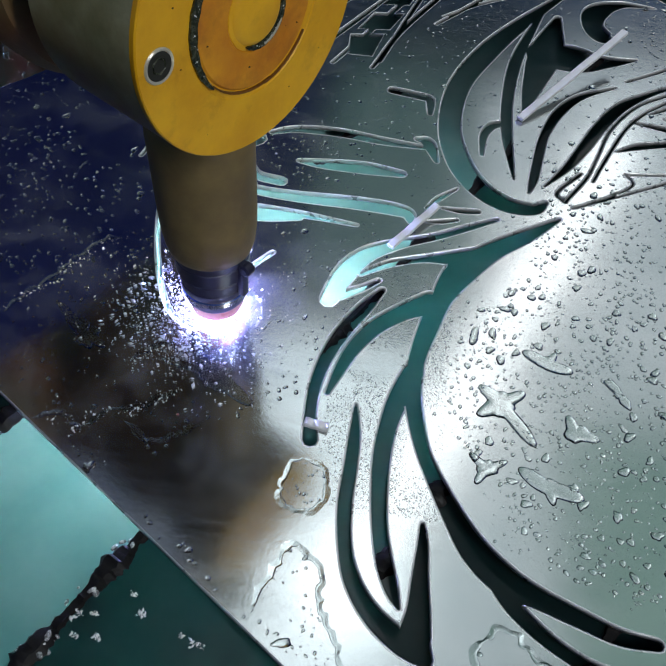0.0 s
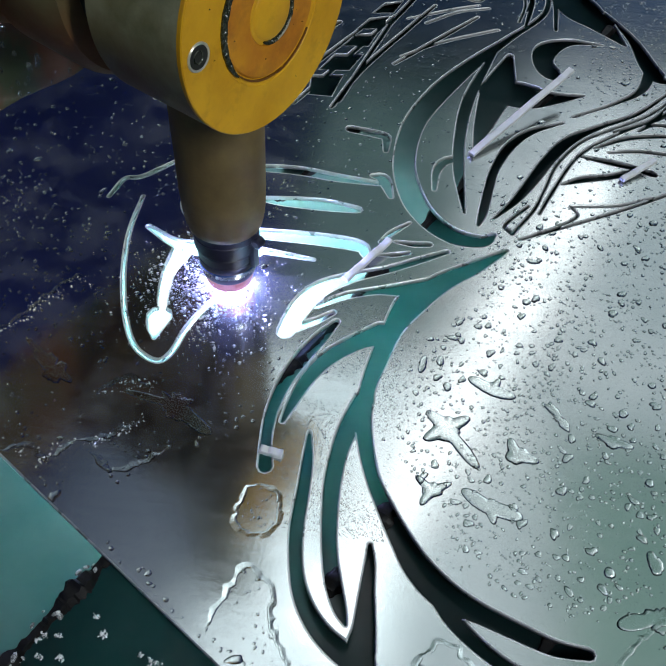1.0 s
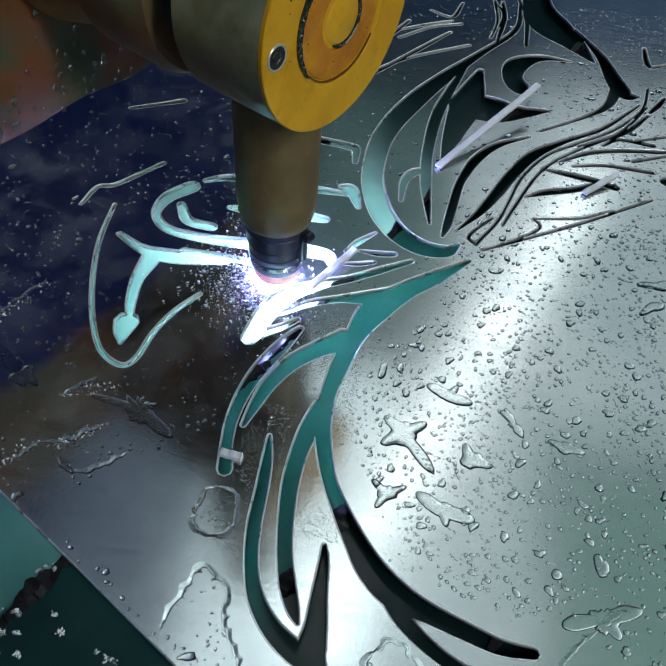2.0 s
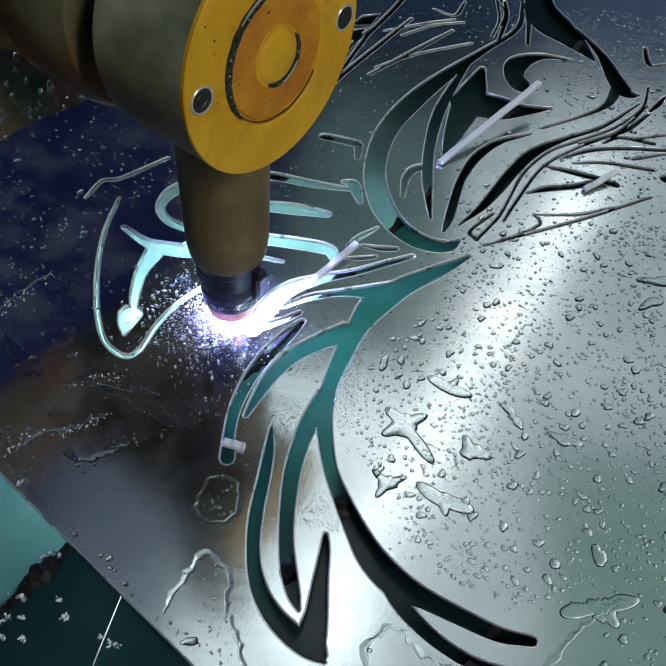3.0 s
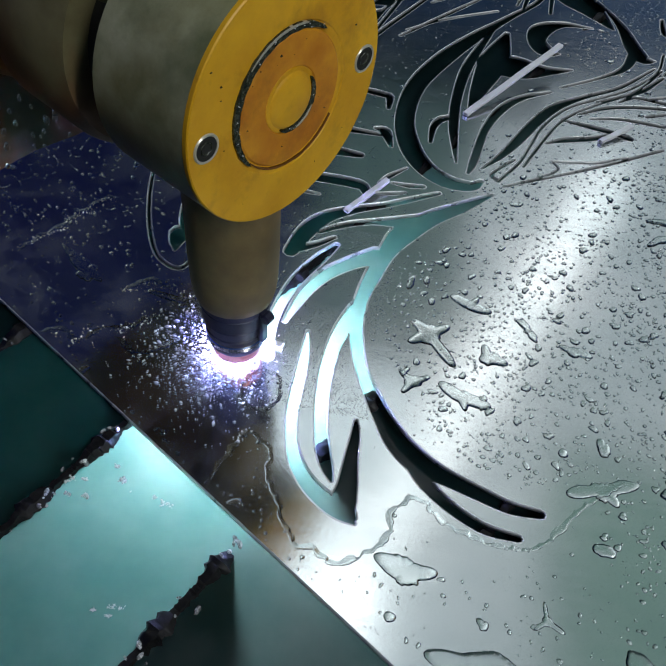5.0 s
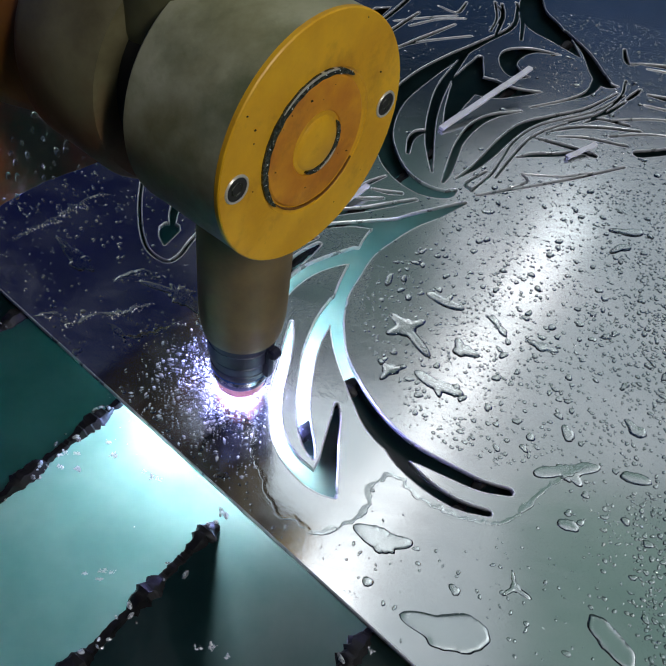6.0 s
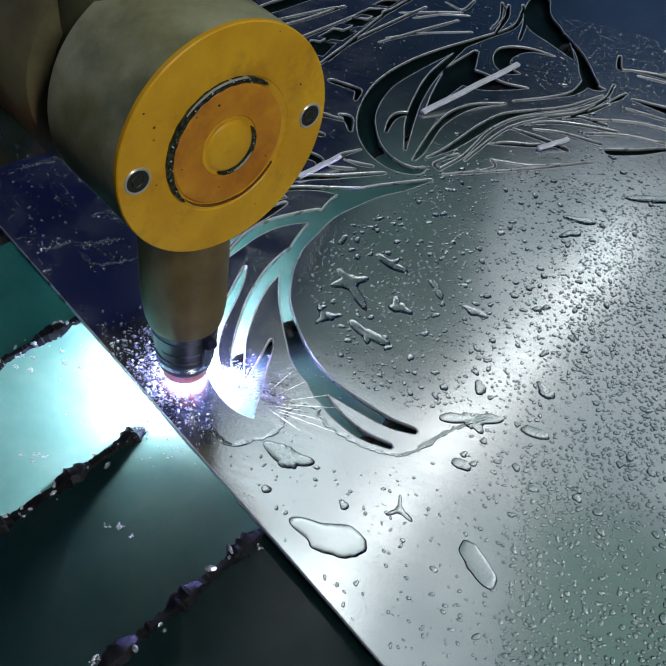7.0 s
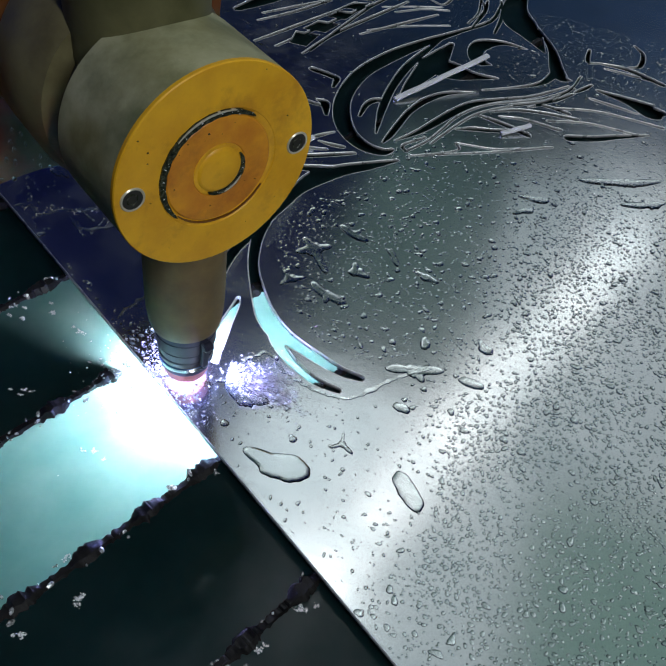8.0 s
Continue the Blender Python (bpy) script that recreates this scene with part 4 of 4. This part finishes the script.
# ---- the cutting head ----
def cutting_head():
    head = empty("cutting_head")
    tagged(head, "yellow-faced wrist of a plasma cutting machine with a vertical torch", "cutting machine")
    # the wrist's axis: x of this space looks out of the yellow face
    wrist = pose(-0.0034, -0.0056, 0.2126, 0, 0, -31.7) @ pose(0, 0, 0, 0, 90, 0)
    at = lambda d: wrist @ pose(0, 0, d)
    R = 0.0575
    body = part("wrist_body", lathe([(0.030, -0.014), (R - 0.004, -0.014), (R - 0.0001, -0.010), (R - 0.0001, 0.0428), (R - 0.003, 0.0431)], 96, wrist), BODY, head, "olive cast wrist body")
    face = part("face_plate", lathe([(R - 0.004, 0.0430), (R, 0.0429), (R, 0.0449), (R - 0.0005, 0.0455), (0.0340, 0.0455), (0.0335, 0.0451), (0.0310, 0.0451), (0.0305, 0.0448), (0.0150, 0.0448), (0.0146, 0.0455), (0.0128, 0.0456), (0.0118, 0.0464), (0.0105, 0.0468)], 96, wrist), YELLOW, head, "round yellow enamelled cover")
    part("centre_disc", lathe([(0.0302, 0.0430), (0.0302, 0.0452), (0.0294, 0.0458), (0.0154, 0.0458), (0.0148, 0.0452), (0.0148, 0.0430)], 80, wrist), ORANGE, face, "orange disc in the cover")
    def arc_mark(name, radius, width, start, sweep, height, mat, label):
        """A tapered arc that lies on the face."""
        bm = bmesh.new()
        steps, rings = 56, []
        for i in range(steps):
            a = math.radians(start + sweep * i / (steps - 1))
            half = 0.0002 + width / 2 * math.sin(math.pi * i / (steps - 1)) ** 0.5 * (1 + 0.12 * math.sin(i * 1.3))
            rings.append([bm.verts.new(wrist @ Vector((q * math.cos(a), q * math.sin(a), z))) for q, z in ((radius - half, 0.0430), (radius - half, height), (radius + half, height), (radius + half, 0.0430))])
        for p, q in zip(rings, rings[1:]):
            for i in range(4):
                bm.faces.new((p[i], p[(i + 1) % 4], q[(i + 1) % 4], q[i]))
        bm.faces.new(rings[0][::-1])
        bm.faces.new(rings[-1])
        bmesh.ops.recalc_face_normals(bm, faces=bm.faces)
        part(name, bm, mat, face, label)

    arc_mark("groove", 0.0321, 0.0036, 142, 168, 0.04625, GRIME, "dark greasy arc-shaped groove")
    # the two bright arcs paint glints along the groove and the hub
    arc_mark("groove_glint", 0.0331, 0.0008, 165, 60, 0.04640, BOLT, "bright arc put in as the groove's glint")
    arc_mark("hub_groove", 0.0134, 0.0026, -30, 150, 0.0466, GRIME, "dark groove round the hub")
    arc_mark("hub_glint", 0.0140, 0.0007, 10, 50, 0.0468, BOLT, "bright arc put in as the hub's glint")
    for start, sweep, radius in ((-50, 62, 0.0312), (5, 50, 0.0317)):
        arc_mark("scuff", radius, 0.0005, start, sweep, 0.0460, ARM_PAINT, "reddish scuffed mark")
    # white beads paint the glints of wet grease in the grooves
    rnd = random.Random(31)
    rows = []
    for radius, start, sweep in ((0.0321, 146, 160), (0.0134, -26, 142)):
        for _ in range(26):
            a, q = math.radians(start + sweep * rnd.random()), radius + rnd.gauss(0, 0.0006)
            rows.append((tuple(wrist @ Vector((q * math.cos(a), q * math.sin(a), 0.0464 + 0.0002 * rnd.random()))), rnd.uniform(0.00015, 0.00042), 1.0, 0.0))
    tagged(drops("glint_beads", rows, SPRAY, face, "white beads put in as glints in the grooves"), kind="stuff")
    rows = []
    for _ in range(20):
        a, q = rnd.uniform(0, 6.28), rnd.choice((rnd.uniform(0.037, 0.055), rnd.uniform(0.018, 0.028)))
        rows.append((tuple(wrist @ Vector((q * math.cos(a), q * math.sin(a), 0.0457))), rnd.uniform(0.0002, 0.00035) + 0.0005 * rnd.random() ** 4, rnd.uniform(1.0, 1.8), rnd.uniform(0, 180)))
    tagged(drops("grime_specks", rows, GRIME, face, "dark specks of grime on the enamel"), kind="stuff")
    for side in (-1, 1):
        m = wrist @ pose(0, side * 0.0478, 0)
        bolt = part("bolt", lathe([(0.0066, 0.044), (0.0066, 0.0458), (0.0061, 0.0463), (0.0054, 0.0460), (0.0054, 0.044)], 48, m), BOLT, face, "bright rim of a sunk bolt")
        # the shade inside the sunk bore is painted with near-black colour
        part("bore", lathe([(0.0053, 0.0440), (0.0053, 0.0459), (0.0040, 0.0457)], 40, m), RUBBER, bolt)
        part("socket", lathe([(0.0024, 0.0456), (0.0031, 0.0461), (0.0034, 0.0456)], 6, m), GRIME, bolt, "dark hexagon socket")
    part("seal", lathe([(0.044, -0.032), (0.044, -0.012)], 64, wrist), RUBBER, head, "dark seal between the housings")
    part("rear_body", lathe([(0.03, -0.085), (0.056, -0.085), (0.0595, -0.078), (0.0600, -0.040), (0.056, -0.031), (0.03, -0.030)], 96, wrist), REAR, head, "olive cast rear body")
    part("neck", lathe([(0.034, 0.020), (0.036, 0.030), (0.036, 0.30)], 64, pose(-0.0034 - 0.0255, -0.0056 + 0.0158, 0.2126)), NECK, head, "olive upright neck")
    part("flange", lathe([(0.03, -0.134), (0.062, -0.134), (0.064, -0.131), (0.056, -0.100), (0.050, -0.086), (0.04, -0.0845)], 96, wrist), ARM_PAINT, head, "worn orange flange")
    # a wet plastic splash guard hangs behind the wrist
    side = pose(-0.0034, -0.0056, 0.0, 0, 0, -31.7)
    bm = bmesh.new()
    cols, levels = 34, 12
    grid = []
    for back in (0.0, 0.002):
        grid.append([[bm.verts.new(side @ Vector((-0.138 - back + 0.004 * noise.noise(Vector((i * 0.22, j * 0.3, 2))), -0.32 + 0.44 * i / cols, 0.098 + 0.13 * j / levels + (0.0015 * math.sin(i * 0.9) if j == 0 else 0)))) for j in range(levels + 1)] for i in range(cols + 1)])
    a, b = grid
    for i in range(cols):
        for j in range(levels):
            bm.faces.new((a[i][j], a[i + 1][j], a[i + 1][j + 1], a[i][j + 1]))
            bm.faces.new((b[i][j], b[i][j + 1], b[i + 1][j + 1], b[i + 1][j]))
        for j in (0, levels):
            bm.faces.new((a[i][j], b[i][j], b[i + 1][j], a[i + 1][j]))
    for i in (0, cols):
        for j in range(levels):
            bm.faces.new((a[i][j], a[i][j + 1], b[i][j + 1], b[i][j]))
    bmesh.ops.recalc_face_normals(bm, faces=bm.faces)
    guard = part("splash_guard", smooth(bm), GUARD, head, "wet stained clear plastic splash guard")
    rnd = random.Random(11)
    bm = bmesh.new()
    for _ in range(240):
        y, z = rnd.uniform(-0.31, 0.10), 0.099 + abs(rnd.gauss(0, 0.035))
        q = rnd.uniform(0.0005, 0.0019)
        bmesh.ops.create_icosphere(bm, subdivisions=2, radius=q, matrix=side @ Matrix.Translation((-0.1345, y, min(z, 0.22))) @ Matrix.Diagonal((0.8, 1, rnd.uniform(1.0, 2.2), 1)))
    tagged(part("clinging_water", smooth(bm, 180), BEAD, guard, "water drops clinging to the guard"), kind="stuff")
    # torch
    torch = part("torch_sleeve", lathe([(0.015, 0.0570), (0.0215, 0.0570), (0.0230, 0.0585), (0.0243, 0.0640), (0.0253, 0.0730), (0.0257, 0.085), (0.0262, 0.185), (0.02, 0.187)], 72), SLEEVE, head, "brown torch sleeve")
    collar = part("torch_collar", lathe([(0.012, 0.0265), (0.0182, 0.0265), (0.0190, 0.0280), (0.0191, 0.0315), (0.0184, 0.0320), (0.0184, 0.0332), (0.0192, 0.0337), (0.0194, 0.0390), (0.0187, 0.0396), (0.0187, 0.0408), (0.0206, 0.0416), (0.0208, 0.0510), (0.0203, 0.0515), (0.0203, 0.0525), (0.0208, 0.0530), (0.0208, 0.0568), (0.015, 0.0572)], 72), BLACK, head, "black torch collar")
    part("retaining_ring", lathe([(0.012, 0.0218), (0.0183, 0.0218), (0.0190, 0.0226), (0.0190, 0.0258), (0.0184, 0.0266), (0.012, 0.0266)], 72), CHROME, head, "bright steel ring")
    part("lower_collar", lathe([(0.012, 0.0160), (0.0165, 0.0160), (0.0178, 0.0182), (0.0180, 0.0219), (0.012, 0.0219)], 72), BLACK, head)
    part("shield_cap", lathe([(0.0030, 0.0062), (0.0125, 0.0062), (0.0146, 0.0072), (0.0156, 0.0100), (0.0160, 0.0161), (0.010, 0.0161)], 72), COPPER, head, "glowing-hot copper shield cap")
    for a in (-28, 158):
        m = pose(0, 0, 0, 0, 0, a)
        clip = part("clip", box(0.0190, 0.0235, -0.0026, 0.0026, 0.0300, 0.0560, 0.001, 2, m), BLACK, collar, "black spring clip")
        part("clip_knob", lathe([(0.0024, -0.0035), (0.0036, -0.0025), (0.0036, 0.0025), (0.0024, 0.0035)], 20, m @ pose(0.0250, 0, 0.0525, 90, 0, 0)), BLACK, clip)
    part("arc", lathe([(0.0004, -0.0085), (0.0012, -0.0080), (0.0014, -0.0028), (0.0066, 0.0006), (0.0048, 0.0030), (0.0012, 0.0064)], 24), ARC, head, "white-hot plasma arc")
    part("jet", lathe([(0.0006, -0.034), (0.0045, -0.031), (0.0060, -0.023), (0.0040, -0.016), (0.0006, -0.0140)], 20), JET, head, "blue-white plasma jet in the water under the sheet")
    # spray thrown up round the cut
    rnd = random.Random(5)
    rows = []
    for _ in range(1500):
        a, d = rnd.gauss(math.radians(205), 1.2), 0.011 + abs(rnd.gauss(0, 0.028))
        z = abs(rnd.gauss(0, 0.005)) * (1 - min(0.9, d / 0.06)) + 0.0006
        rows.append(((d * math.cos(a), d * math.sin(a), z), rnd.uniform(0.00018, 0.00042) + 0.00080 * rnd.random() ** 5, rnd.uniform(0.8, 2.2), rnd.uniform(0, 180)))
    tagged(drops("spray", rows, SPRAY, head, "fine water spray thrown up by the arc"), kind="stuff")
    return head


head = cutting_head()


def spark(length, mat=None):
    """A thin streak of glowing metal, along x."""
    ob = part("spark", lathe([(0.00003, -length / 2), (0.00007, -length / 4), (0.00009, 0), (0.00003, length / 2)], 6, pose(0, 0, 0, 0, 90, 0)), mat or SPARK_WHITE)
    return tagged(ob, "thin glowing spark thrown out of the cut", "spark", "flying sparks")


def splash(seed, count, tongues, reach, side):
    """A burst of white water: fine drops round longer tongues, thrown along x."""
    rnd = random.Random(seed)
    rows = []
    for _ in range(count):
        x = abs(rnd.gauss(0, 0.5)) * reach
        y, z = rnd.gauss(0, 0.10 + 0.35 * x / reach) * side, abs(rnd.gauss(0, 0.12)) * reach * (1.0 - 0.5 * min(1.0, x / reach))
        rows.append(((x, y, z), rnd.uniform(0.00010, 0.00026) + 0.0003 * rnd.random() ** 6, rnd.uniform(1, 3), rnd.uniform(-40, 40)))
    for _ in range(tongues):
        a, x = rnd.gauss(0, 0.30), rnd.uniform(0.1, 0.8) * reach
        for _ in range(40):
            u = x + rnd.gauss(0, 0.12) * reach
            rows.append(((u, u * math.tan(a) + rnd.gauss(0, 0.0012), abs(rnd.gauss(0, 0.003))), rnd.uniform(0.0002, 0.0006), rnd.uniform(1.5, 5), math.degrees(a)))
    return tagged(drops("water_splash", rows, SPRAY), "white burst of water thrown up through the slots", "water splash", "bursts of water")


splashes = [splash(21, 3000, 20, 0.085, 0.034), splash(22, 3200, 14, 0.055, 0.038)]

# fans of sparks: angle in the sheet's plane, distance from the slot they leave, height, length
FAN = [(24, 32, 4, 34), (10, 34, 6, 38), (-2, 28, 3, 30), (-10, 36, 5, 40), (45, 26, 4, 24), (62, 22, 7, 20), (-26, 24, 6, 26), (4, 20, 3, 20)]
fan_sparks = [spark(row[3] / 1000) for row in FAN]
LONG_A, LONG_B, LONG_C = ((0.042, 0.199, -0.004), -95), ((0.016, 0.202, -0.004), -102), ((0.145, 0.118, -0.004), -62)
long_sparks = [spark(0.055), spark(0.075), spark(0.040, SPARK)]

HEAD_PATH = [
    (0.0, 0.0106, 0.3768, 0.3), (0.5, 0.0166, 0.4064, 2.0), (1.0, 0.0312, 0.4324, 2.5), (1.5, 0.0598, 0.4523, 1.5), (1.7, 0.0715, 0.4545, 1.3),
    (2.0, 0.0825, 0.4550, 1.2), (2.3, 0.0810, 0.4455, 1.0), (2.55, 0.0725, 0.4325, 0.9), (2.8, 0.0633, 0.4194, 0.7), (3.0, 0.0580, 0.4097, 0.4),
    (3.5, 0.0560, 0.3832, 0.1), (4.0, 0.0620, 0.3691, 0.3), (4.5, 0.0602, 0.3364, 0.1), (4.7, 0.0593, 0.3203, 0.1), (5.8, 0.0732, 0.2590, -0.5),
    (6.0, 0.0795, 0.2590, 0.0), (6.5, 0.0866, 0.2335, -1.1), (7.0, 0.0984, 0.2098, -1.3), (7.5, 0.1130, 0.1906, -2.1), (8.0, 0.1357, 0.1746, -3.5),
]


def motions():
    walk(head, [(t, pose(x, y, 0, 0, 0, turn)) for t, x, y, turn in HEAD_PATH])
    # sparks rest in the tank, spring up through the slot beside the torch, and fall back into the water
    for ob, (a, d, h, _) in zip(fan_sparks, FAN):
        c, s = math.cos(radians(a)), math.sin(radians(a))
        rows = [(0.0, pose(0.150, 0.205, -0.080, 0, 0, a)), (6.85, pose(0.150, 0.205, -0.080, 0, 0, a))]
        for t, x, y in ((7.0, 0.152, 0.203), (7.5, 0.167, 0.193)):
            rows += [(t - 0.07, pose(x + 0.006 * c, y + 0.006 * s, -0.004, 0, -20, a)), (t, pose(x + c * d / 1000, y + s * d / 1000, h / 1000, 0, -8, a)),
                     (t + 0.07, pose(x + 2 * c * d / 1000, y + 2 * s * d / 1000, 0.002, 0, 10, a)), (t + 0.14, pose(x + 2 * c * d / 1000, y + 2 * s * d / 1000, -0.060, 0, 30, a))]
        rows.append((8.0, pose(0.150, 0.205, -0.080, 0, 0, a)))
        walk(ob, rows)
    # one burst rises through the slots and drops back; the other keeps beside the torch to the end
    a, b = splashes
    low, high = (0.075, 0.335), (0.082, 0.352)
    walk(a, [(0.0, pose(*low, -0.09, 0, 0, 66)), (4.25, pose(*low, -0.09, 0, 0, 66)), (4.4, pose(*low, -0.03, 0, 0, 66)), (4.5, pose(*high, 0.0, 0, 0, 62)), (4.6, pose(*high, 0.001, 0, 0, 56)), (4.75, pose(*high, -0.002, 0, 0, 52)), (4.95, pose(*high, -0.09, 0, 0, 52)), (8.0, pose(*high, -0.09, 0, 0, 52))])
    walk(b, [(0.0, pose(0.115, 0.225, -0.09, 0, 0, 20)), (6.3, pose(0.115, 0.225, -0.09, 0, 0, 20)), (6.55, pose(0.105, 0.232, -0.03, 0, 0, 20)), (6.7, pose(0.113, 0.222, 0.0, 0, 0, 10)), (7.0, pose(0.122, 0.210, 0.0, 0, 0, 15)), (7.25, pose(0.133, 0.203, 0.001, 0, 0, 25)), (7.5, pose(0.141, 0.194, 0.0, 0, 0, 5)), (7.75, pose(0.152, 0.188, 0.001, 0, 0, 18)), (8.0, pose(0.165, 0.180, 0.0, 0, 0, 12))])
    for ob, t, a, z in ((long_sparks[0], 3.0, LONG_A, 0.0), (long_sparks[1], 4.5, LONG_B, 0.0), (long_sparks[2], 5.8, LONG_C, 0.0)):
        (x, y, z), turn = a
        c, s = math.cos(radians(turn)), math.sin(radians(turn))
        rows = [(0.0, pose(x, y, -0.07, 0, 0, turn))] + ([(t - 0.12, pose(x - 0.05 * c, y - 0.05 * s, -0.06, 0, 0, turn))] if t else [])
        rows += [(t - 0.06, pose(x - 0.03 * c, y - 0.03 * s, z, 0, 0, turn)), (t, pose(x, y, z, 0, 0, turn)), (t + 0.06, pose(x + 0.03 * c, y + 0.03 * s, z - 0.002, 0, 0, turn)), (t + 0.14, pose(x + 0.05 * c, y + 0.05 * s, -0.07, 0, 0, turn)), (8.0, pose(x, y, -0.07, 0, 0, turn))]
        walk(ob, rows)


motions()
